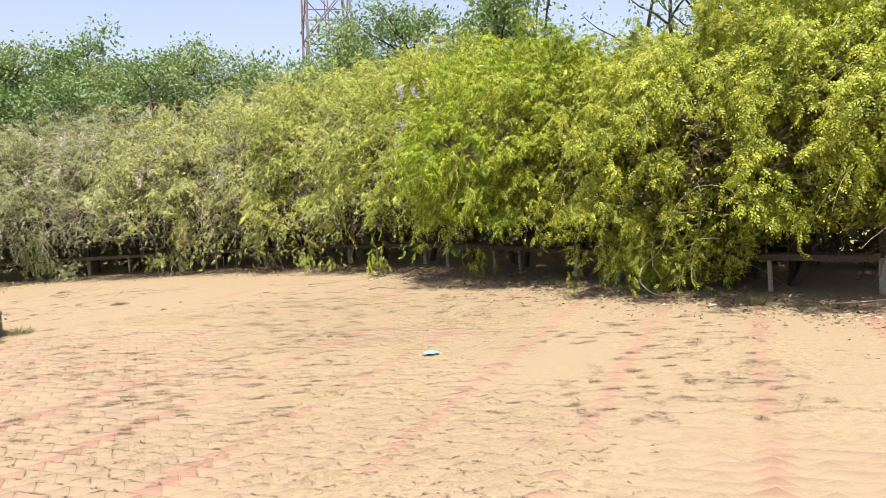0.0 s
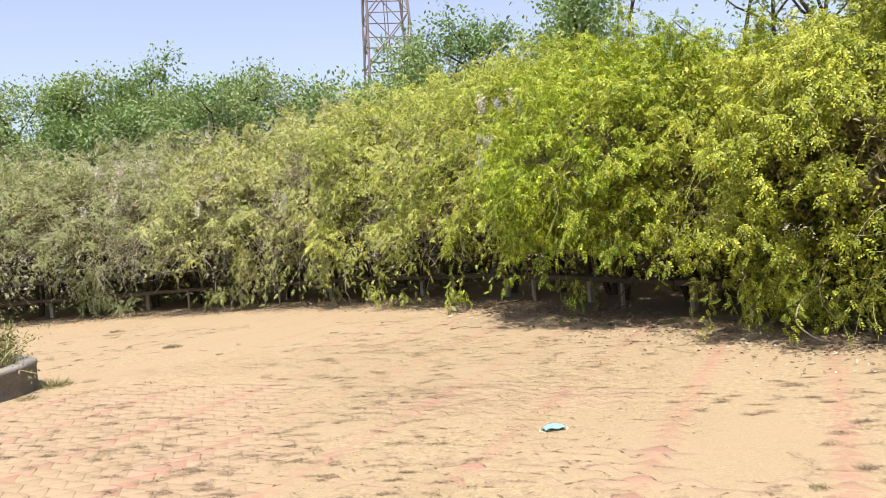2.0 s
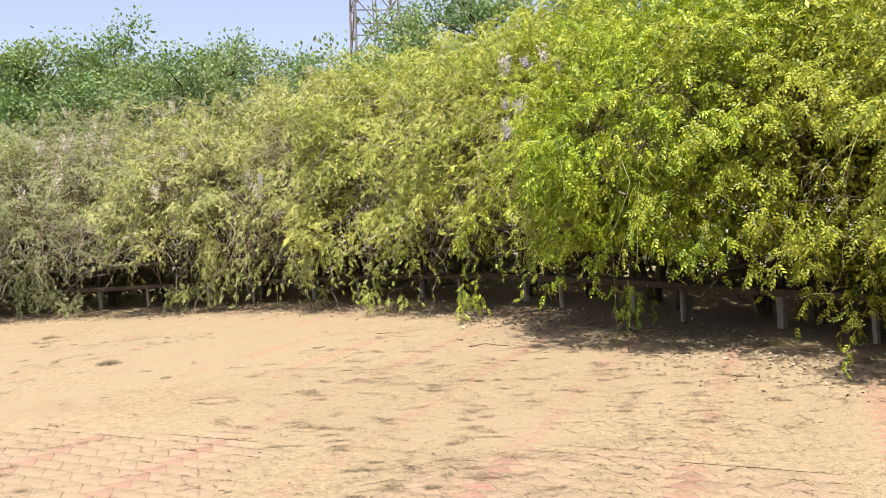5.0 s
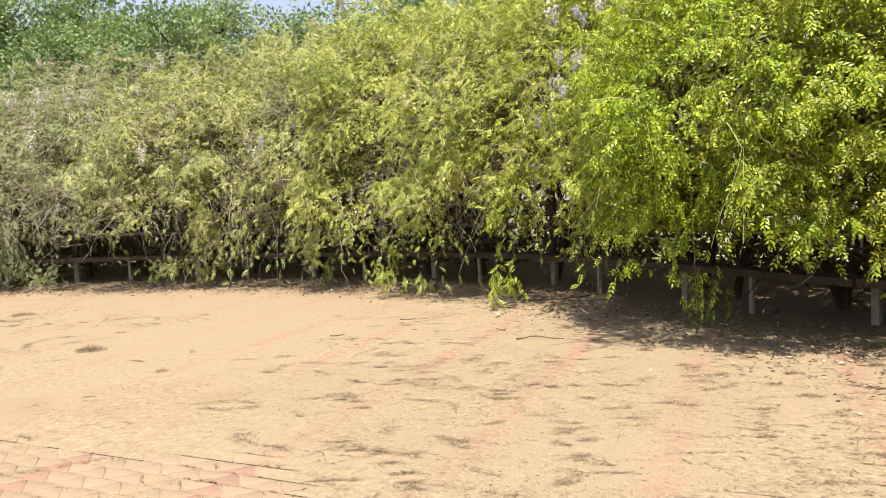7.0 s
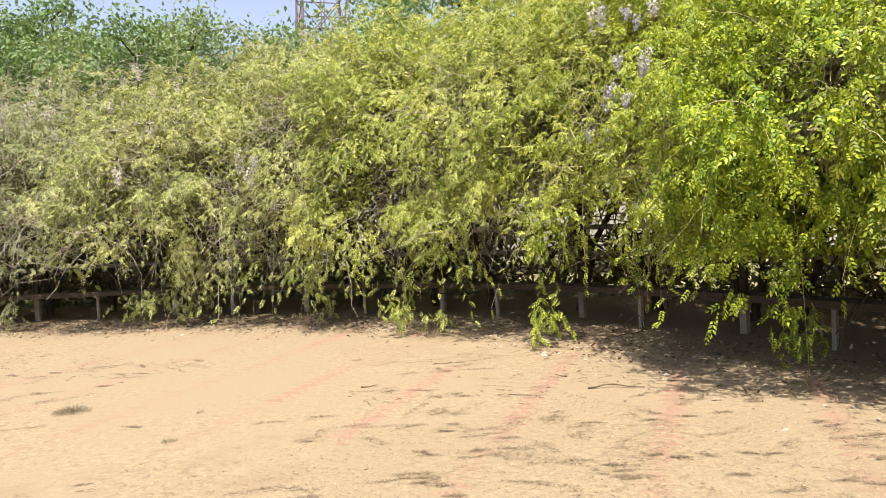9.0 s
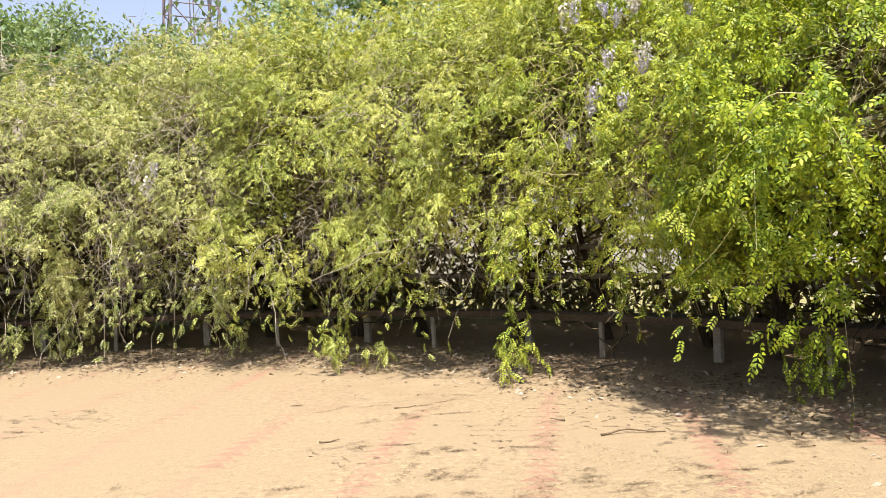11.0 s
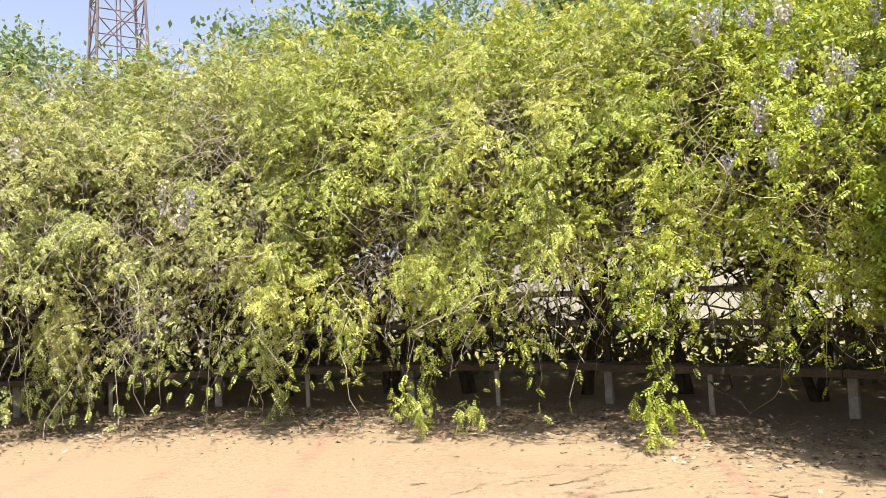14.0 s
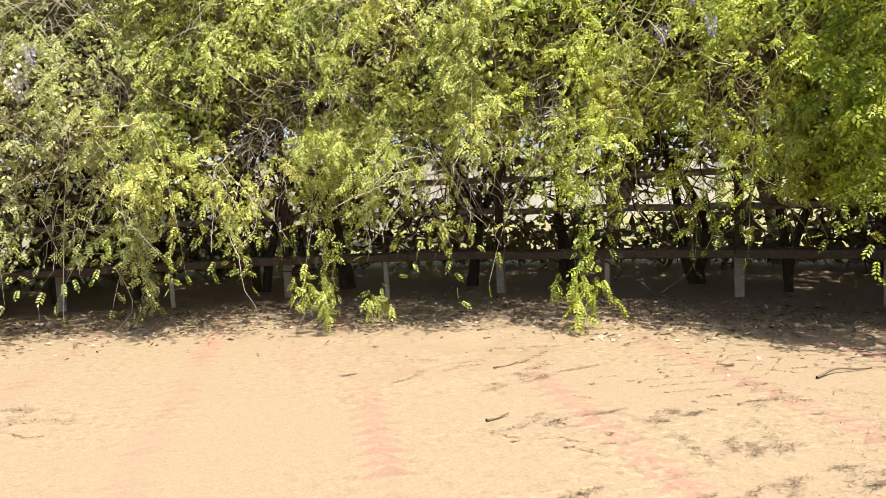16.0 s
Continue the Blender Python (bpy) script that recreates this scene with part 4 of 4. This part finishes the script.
# ---- planter ----
def build_planter(x, y, radius):
    planter = empty("round_planter", (x, y, 0))
    tagged(planter, "low round concrete planter with weedy green plants", "planter")
    prof = [(radius - 0.22, 0.05), (radius - 0.22, 0.33), (radius - 0.20, 0.35), (radius - 0.02, 0.355), (radius + 0.012, 0.34), (radius + 0.012, 0.29), (radius, 0.28), (radius, -0.05)]
    k = 72
    a = np.arange(k) * 2 * np.pi / k
    v = np.array([(x + math.cos(t) * r, y + math.sin(t) * r, z + 0.006 * math.sin(5 * t)) for r, z in prof for t in a])
    q = [(i * k + j, i * k + (j + 1) % k, (i + 1) * k + (j + 1) % k, (i + 1) * k + j) for i in range(len(prof) - 1) for j in range(k)]
    link_part("rim", quads_mesh("rim", v, q, CONCRETE), planter)
    bm = bmesh.new()
    bmesh.ops.create_circle(bm, cap_ends=True, segments=48, radius=radius - 0.2, matrix=Matrix.Translation((x, y, 0.3)))
    part("soil", bm, SAND, planter, "dry soil")
    n = 240
    t, rr = rng.uniform(0, 2 * np.pi, n), (radius - 0.24) * rng.random(n) ** 0.4
    start = np.stack((x + np.cos(t) * rr, y + np.sin(t) * rr, np.full(n, 0.3)), axis=1)
    paths = wandering(start, rng.normal(0, 0.35, (n, 3)) + (0, 0, 1), rng.uniform(0.3, 0.7, n), 9, 0.15, 0.05)
    sv = tubes(paths, np.full((n, 9), 0.006), 3)
    link_part("stalkwork", quads_mesh("stalkwork", *sv, TWIG_GREEN, True), planter, kind="stuff")
    p = np.repeat(paths[:, 2:].reshape(-1, 3), 6, axis=0)
    m = len(p)
    p = p + rng.normal(0, 0.05, (m, 3))
    v, q = spread(BLADE_V, BLADE_Q, p, rng.normal(0, 1, (m, 3)), rng.normal(0, 0.5, (m, 3)) + (0, 0, 1), rng.uniform(0.03, 0.07, m))
    link_part("weed_growth", quads_mesh("weed_growth", v, q, WEED), planter, kind="stuff")
    return planter


build_planter(-8.6, 12.75, 1.15)


# ---- small things on the ground ----
def build_tuft(x, y, radius, height, count, material, label, name="grass_tuft"):
    n = count * 7
    t, rr = rng.uniform(0, 2 * np.pi, n), radius * rng.random(n) ** 0.8
    p = np.stack((x + np.cos(t) * rr, y + np.sin(t) * rr, np.full(n, -0.005)), axis=1)
    axis = np.stack((np.cos(t) * 0.6, np.sin(t) * 0.6, rng.uniform(0.3, 1.1, n)), axis=1) + rng.normal(0, 0.45, (n, 3))
    axis[:, 2] = np.abs(axis[:, 2]) + 0.1
    blade = BLADE_V * (1, 0.09, 1)
    v, q = spread(blade, BLADE_Q, p, axis, rng.normal(0, 1, (n, 3)), rng.uniform(0.35, 1.0, n) * height * (1.15 - 0.6 * (rr / radius) ** 2))
    top = new(name, quads_mesh(name, v - np.array([x, y, 0]), q, material))
    top.location = (x, y, 0)
    return tagged(top, label, "grass tuft", "weeds on the plaza")


TUFTS = [(-7.34, 16.2, 0.19, 0.10, 120, 1), (-6.12, 16.0, 0.05, 0.10, 12, 1), (-6.04, 15.15, 0.10, 0.075, 50, 0), (-10.0, 18.9, 0.2, 0.1, 80, 1), (0.27, 9.1, 0.07, 0.09, 40, 0),
         (0.63, 9.4, 0.12, 0.08, 60, 1), (-2.5, 11.8, 0.06, 0.07, 30, 0), (0.5, 15.7, 0.25, 0.16, 90, 0), (2.65, 12.5, 0.2, 0.28, 70, 0), (3.45, 11.95, 0.18, 0.16, 60, 0), (2.9, 12.2, 0.14, 0.14, 50, 0),
         (0.42, 8.0, 0.12, 0.07, 60, 1), (0.05, 8.45, 0.07, 0.08, 30, 1), (1.2, 7.95, 0.07, 0.08, 40, 1), (2.35, 8.2, 0.1, 0.08, 40, 0), (-7.35, 13.3, 0.26, 0.17, 80, 0), (-7.2, 12.6, 0.2, 0.14, 60, 0), (-7.0, 13.5, 0.2, 0.1, 60, 1),
         (-3.3, 16.15, 0.16, 0.06, 60, 1), (-3.1, 10.6, 0.06, 0.06, 24, 1), (-1.34, 14.9, 0.16, 0.05, 60, 1), (-4.27, 13.0, 0.14, 0.05, 50, 1), (-4.0, 11.3, 0.06, 0.07, 30, 1)]
for x, y, r0, h, n, dry in TUFTS:
    k = 0.65 if y < 17 and x > -7.3 else 0.85
    build_tuft(x, y, r0 * k, h * k, int(n * k), DRY_WEED if dry else WEED, "dry grey-brown tuft rooted between pavers" if dry else "small green weed tuft rooted between pavers")


def build_mask(x, y):
    mask = empty("face_mask", (x, y, 0))
    tagged(mask, "crumpled pale blue disposable face mask on the sand", "face mask")
    turn = Matrix.Translation((x, y, 0.02)) @ Matrix.Rotation(0.35, 4, "Z")
    nx, ny = 15, 13
    v = []
    for j in range(ny):
        for i in range(nx):
            a, b = i / (nx - 1) - 0.5, j / (ny - 1) - 0.5
            z = 0.02 * (1 - 4 * a * a) * (1 - 3 * b * b) + 0.006 * (j % 2) + 0.008 * math.sin(9 * a + 5 * b)
            v.append(tuple(turn @ Vector((a * 0.165, b * 0.10, z * 0.8))))
    q = [(j * nx + i, j * nx + i + 1, (j + 1) * nx + i + 1, (j + 1) * nx + i) for j in range(ny - 1) for i in range(nx - 1)]
    cloth = link_part("cloth", quads_mesh("cloth", np.array(v), q, MASK_BLUE, True), mask)
    s = cloth.modifiers.new("thickness", "SOLIDIFY")
    s.thickness = 0.002
    for side in (-1, 1):
        pts = [tuple(turn @ Vector((side * (0.084 + 0.03 * math.sin(math.pi * k / 9)), -0.05 + 0.1 * k / 9, -0.015))) for k in range(10)]
        v, q = tubes([np.array(pts)], np.full((1, 10), 0.0018), 5)
        link_part("ear_loop", quads_mesh("ear_loop", v, q, CORD, True), mask, "white elastic ear loop")


build_mask(-1.18, 10.48)


def build_twig(x, y, length, turn):
    p = wandering(np.array([[x, y, 0.012]]), np.array([[math.cos(turn), math.sin(turn), 0.0]]), np.array([length]), 8, 0.12)
    p[..., 2] = np.clip(p[..., 2], 0.006, 0.04)
    v, q = tubes(p, np.linspace(0.009, 0.004, 8)[None], 5)
    o = np.array([x, y, 0])
    ob = new("fallen_twig", quads_mesh("fallen_twig", v - o, q, LITTER, True))
    ob.location = (x, y, 0)
    tagged(ob, "thin dry twig lying on the sand", "twig", "fallen twigs")


for x, y, ln, a in ((-2.8, 16.36, 0.5, 0.1), (-2.92, 16.88, 0.12, 2.8), (-4.23, 17.74, 0.2, 0.2), (-4.86, 16.76, 0.16, 0.3)):
    build_twig(x, y, ln, a)


def build_bare_shoot(points, thick, label):
    o = np.array([points[0][0], points[0][1], 0.0])
    p = np.array(points) - o
    t = np.linspace(0, len(p) - 1, 4 * len(p))
    p = np.stack([np.interp(t, np.arange(len(p)), p[:, c]) for c in range(3)], axis=1)
    for _ in range(3):
        p[1:-1] = (p[:-2] + 2 * p[1:-1] + p[2:]) / 4
    v, q = tubes([p], np.linspace(thick, thick * 0.5, len(p))[None], 5)
    ob = new("bare_shoot", quads_mesh("bare_shoot", v, q, TWIG, True))
    ob.location = tuple(o)
    tagged(ob, label, "shoot", "fallen shoots")


build_bare_shoot([(1.85, 13.45, 0.015), (1.62, 13.4, 0.06), (1.42, 13.4, 0.24), (1.48, 13.5, 0.42), (1.62, 13.6, 0.52), (1.8, 13.7, 0.62), (2.0, 14.0, 0.95)], 0.012, "pale bare shoot looping down to the sand")
build_bare_shoot([(3.45, 12.25, 0.012), (3.7, 12.1, 0.03), (3.9, 12.0, 0.07), (4.15, 12.0, 0.05), (4.5, 11.9, 0.012)], 0.011, "pale dry branch lying at the edge of the shade")


def build_litter():
    # dead leaves in the shade under the curtain: dark ones, and pale ones that also paint sun flecks
    for n, material, name, label in ((9000, LITTER, "leaf_litter", "dry fallen leaves strewn in the shade of the arbour"), (5000, TWIG, "bleached_litter", "pale fallen leaflets, some painting sun flecks, strewn in the shade of the arbour")):
        p = place_at(rng.uniform(2.0, LENGTH, n), rng.normal(1.4, 0.62, n), 0.008 + 0.012 * rng.random(n))
        axis = rng.normal(0, 1, (n, 3)) * (1, 1, 0.25)
        normal = np.array([0, 0, 1.0]) + rng.normal(0, 0.35, (n, 3))
        v, q = spread(BLADE_V, BLADE_Q, p, axis, normal, rng.uniform(0.025, 0.075, n))
        tagged(new(name, quads_mesh(name, v, q, material)), label, "leaf litter", kind="stuff")


build_litter()


# ---- pavers: three-cornered blocks in straight rows, points to and fro, every fourth column red ----
ALONG = np.array([0.3007, 0.9537, 0.0])        # the way the red bands run
ACROSS = np.array([0.9537, -0.3007, 0.0])
COLUMN, COURSE = 0.2880, 0.1505


def column_width(along):
    return (1.1734 - 0.064 * min(1.0, max(0.0, (30.0 - along) / 23.7))) / 4


def lattice(k, j):
    """The place of column k in row j of the paving, both of them fractions of a step where need be."""
    along = 0.1 + j * COURSE
    across = -1.20 + k * column_width(along)
    return ACROSS * across + ALONG * (along - 0.0175 * (across + 4.96))


def paver_template(gap=0.008, worn=0.005):
    """A three-cornered block with a worn top edge, its point along the bands; x across them, y along them."""
    def ring(inset, z):
        h = COURSE / 2 - inset
        w = COLUMN / 2 - inset * 2.4
        return [(-w, -h, z), (0, -h, z), (w, -h, z), (0, h - inset * 0.6, z)]
    v = ring(gap / 2 + worn, 0.0) + ring(gap / 2, -0.8 * worn) + ring(gap / 2, -0.03)
    q = [(0, 1, 2, 3)]
    for base in (0, 4):
        for i in range(4):
            j = (i + 1) % 4
            q.append((base + 4 + i, base + 4 + j, base + j, base + i))
    return np.array(v), np.array(q)


def joint_noise(x, y):
    return noise.noise(Vector((x * 0.45, y * 0.45, 11.0))) + 0.6 * noise.noise(Vector((x * 1.6, y * 1.6, 3.0)))


def build_pavers():
    shape = paver_template()
    flat = paver_template(0.0006, 0.0)
    level = (flat[0][:4], flat[1][:1])          # tops alone, joints filled flush with sand
    shared = [quads_mesh("paver", *shape, m) for m in (PAVER, PAVER_RED)]
    far = ([], [], [], [], [])
    joints = []
    for half in range(-110, 60):
        k, back = half / 2, half % 2            # every other block points back
        red = 1 if half % 8 == 0 else 0
        way = -1.0 if back else 1.0
        for j in range(26, 175):
            p = lattice(k, j + 0.5)
            x, y = float(p[0]), float(p[1])
            if y < 4.2 or x < -14 or math.hypot((x + 8.6), (y - 12.75)) < 1.25:
                continue
            i = int(np.argmin((CURVE[::4, 0] - x) ** 2 + (CURVE[::4, 1] - y) ** 2)) * 4
            if float(np.dot(np.array([x, y]) - CURVE[i], OUT[i])) < 0.9:
                continue
            z = 0.0006 * math.sin(half * 12.9 + j * 78.2) + 0.001 * noise.noise(Vector((x, y, 1.0)))
            wide = way * column_width(j * COURSE) / COLUMN
            if -3.8 < x < -0.3 and 6.7 < y < 8.3:
                ob = new("paver", shared[red])
                ob.matrix_basis = Matrix(((ACROSS[0] * wide, ALONG[0] * way, 0, x), (ACROSS[1] * wide, ALONG[1] * way, 0, y), (0, 0, 1, z), (0, 0, 0, 1)))
                ob.parent = ground
                hid = 0
            else:
                hid = buried(x, y, 0.8 * math.sin(half * 91.7 + j * 47.3) + 0.4 * math.sin(half * 3.1 + j * 1.7))
                straw = red and hid and x < -0.4 and (y < 15.2 + 1.5 * noise.noise(Vector((x, y, 5.0))) or x < -5.6 + noise.noise(Vector((x, y, 9.0))))
                far[4 if straw else red + 2 * hid].append((x, y, 0.0 if hid else z, way, wide))
            if y < 20 and joint_noise(x, y) > (0.42 if hid else 0.15 if bare(x, y) else -0.1) - 0.1 * rng.random():
                joints.append((k, j, back))
    for kind, places in enumerate(far):
        places = np.array(places)
        form, quads = level if kind > 1 else shape
        x, y, z = form[None, :, 0] * places[:, 4:], form[None, :, 1] * places[:, 3:4], form[None, :, 2]
        v = places[:, None, :3] + x[..., None] * (ACROSS - 0.0175 * ALONG) + y[..., None] * ALONG + z[..., None] * np.array([0, 0, 1.0])
        q = (np.arange(len(places))[:, None, None] * len(form) + quads[None]).reshape(-1, 4)
        ob = new("paver_field", quads_mesh("paver_field", v.reshape(-1, 3), q, (PAVER, PAVER_RED, PAVER_BURIED, RED_BURIED, RED_STRAW)[kind]))
        ob.parent = ground
        tagged(ob, kind="stuff")
    # bits of straw and dark grit caught along the joints: the block's base or one of its sides
    per = 12
    place, run = [], []
    for k, j, back in joints:
        a, b = (lattice(k - 0.5, j + back), lattice(k + 0.5, j + back)) if rng.random() < 0.55 else (lattice(k, j + 1 - back), lattice(k + (0.5 if rng.random() < 0.8 else -0.5), j + back))
        lo, hi = np.sort(rng.random(2))
        t = rng.uniform(lo, hi, (per, 1))
        place.append(a + (b - a) * t)
        run.append(np.tile(b - a, (per, 1)))
    p, run = np.concatenate(place), np.concatenate(run)
    n = len(p)
    p[:, :2] += rng.normal(0, 0.004, (n, 2))
    p[:, 2] = 0.002 + 0.005 * rng.random(n)
    axis = unit(run) * rng.choice((-1.0, 1.0), (n, 1)) + rng.normal(0, 0.3, (n, 3)) * (1, 1, 0.25)
    v, q = spread(BLADE_V * (1, 0.32, 1), BLADE_Q, p, axis, np.array([0, 0, 1.0]) + rng.normal(0, 0.3, (n, 3)), rng.uniform(0.014, 0.042, n))
    ob = new("joint_debris", quads_mesh("joint_debris", v, q, LITTER))
    tagged(ob, "dark dry grass and grit caught in the paving joints", "debris", kind="stuff")
    # wrack lines of dark grass washed across the paving
    paths = []
    tracks = [[(-2.83, 11.87), (-2.6, 12.04), (-2.3, 12.19), (-1.91, 12.06), (-1.56, 12.3), (-1.19, 12.36), (-0.79, 12.12)], [(-3.64, 11.29), (-3.37, 11.39), (-3.01, 11.19), (-2.81, 10.99)],
              [(-2.22, 12.23), (-2.08, 12.1), (-1.95, 12.19), (-1.69, 12.38), (-1.43, 12.4), (-1.1, 12.43)], [(-6.3, 12.66), (-5.75, 12.55), (-5.5, 12.68), (-5.26, 12.84)],
              [(-5.2, 14.0), (-5.0, 14.1), (-4.75, 14.05)], [(-5.15, 13.9), (-4.95, 13.85), (-4.7, 13.95)]]
    for line in tracks:                         # the longest of them, one behind the other
        line = np.array(line)
        t = np.linspace(0, len(line) - 1, 16)
        for _ in range(3):
            p = np.stack((np.interp(t, np.arange(len(line)), line[:, 0]), np.interp(t, np.arange(len(line)), line[:, 1]), np.zeros(16)), axis=1)
            paths.append(p + rng.normal(0, 0.02, (16, 3)) * (1, 1, 0))
    lines = [(-2.85, 11.6, 1.2, 0.7), (-2.7, 12.25, -0.15, 1.0), (-1.9, 12.1, 0.3, 0.7), (-1.35, 12.45, 0.9, 0.4), (-1.25, 12.7, -0.9, 0.6), (-0.95, 12.3, -1.2, 0.6), (-3.45, 11.55, 0.05, 0.6), (-3.0, 11.45, 0.2, 0.5), (-0.8, 12.1, 0.1, 0.8)]
    for _ in range(760):
        x, y = rng.uniform(-6.6, 1.8), rng.uniform(8.0, 15.8)
        if noise.noise(Vector((x * 0.45, y * 0.45, 41.0))) > -0.12:
            lines.append((x, y, rng.normal(0.12, 0.55), rng.choice((0.12, 0.25, 0.5, 1.1, 1.7), p=(0.35, 0.3, 0.2, 0.1, 0.05))))
    for _ in range(300):
        x, y = rng.uniform(-10.5, 2.0), rng.uniform(13.0, 18.6)
        if noise.noise(Vector((x * 0.4, y * 0.4, 47.0))) > -0.05 and y < 20.5 - 0.1 * (x + 6) ** 2:
            lines.append((x, y, rng.normal(0.1, 0.6), rng.uniform(0.08, 0.5)))
    for x, y, turn, ln in lines:
        paths.append(wandering(np.array([[x, y, 0.0]]), np.array([[math.cos(turn), math.sin(turn), 0.0]]), np.array([ln]), 16, 0.27)[0])
    paths = np.array(paths)
    per = 6
    p = np.repeat(paths.reshape(-1, 3), per, axis=0)
    n = len(p)
    p = p + rng.normal(0, 1, (n, 3)) * (0.028, 0.007, 0)
    p[:, 2] = 0.003 + 0.006 * rng.random(n)
    v, q = spread(BLADE_V * (1, 0.2, 1), BLADE_Q, p, rng.normal(0, 1, (n, 3)) * (1.2, 0.55, 0.06), np.array([0, 0, 1.0]) + rng.normal(0, 0.25, (n, 3)), rng.uniform(0.018, 0.05, n))
    ob = new("wrack_line", quads_mesh("wrack_line", v, q, LITTER))
    tagged(ob, "ragged lines of dark dry grass across the sand", "debris", kind="stuff")
    # straw lying in drifts, with dark crumbs among it
    for count, material, wide, size, name, label in ((220000, STRAW, 0.16, (0.012, 0.038), "straw_litter", "pale dry straw scattered over the sandy paving"),
                                                     (60000, LITTER, 0.3, (0.01, 0.034), "grit", "dark crumbs of earth and dead leaf among the straw")):
        p = np.stack((rng.uniform(-7.5, 2.2, count), rng.uniform(6.2, 16.2, count), np.full(count, 0.005)), axis=1)
        p = p[np.array([strewn(x, y) for x, y, _ in p]) > rng.uniform(0.0, 0.55, count)]
        n = len(p)
        p[:, 2] += 0.014 * rng.random(n)
        v, q = spread(BLADE_V * (1, wide, 1), BLADE_Q, p, rng.normal(0, 1, (n, 3)) * (1, 1, 0.25), np.array([0, 0, 1.0]) + rng.normal(0, 0.5, (n, 3)), rng.uniform(*size, n))
        tagged(new(name, quads_mesh(name, v, q, material)), label, "straw" if material is STRAW else "debris", kind="stuff")


build_pavers()
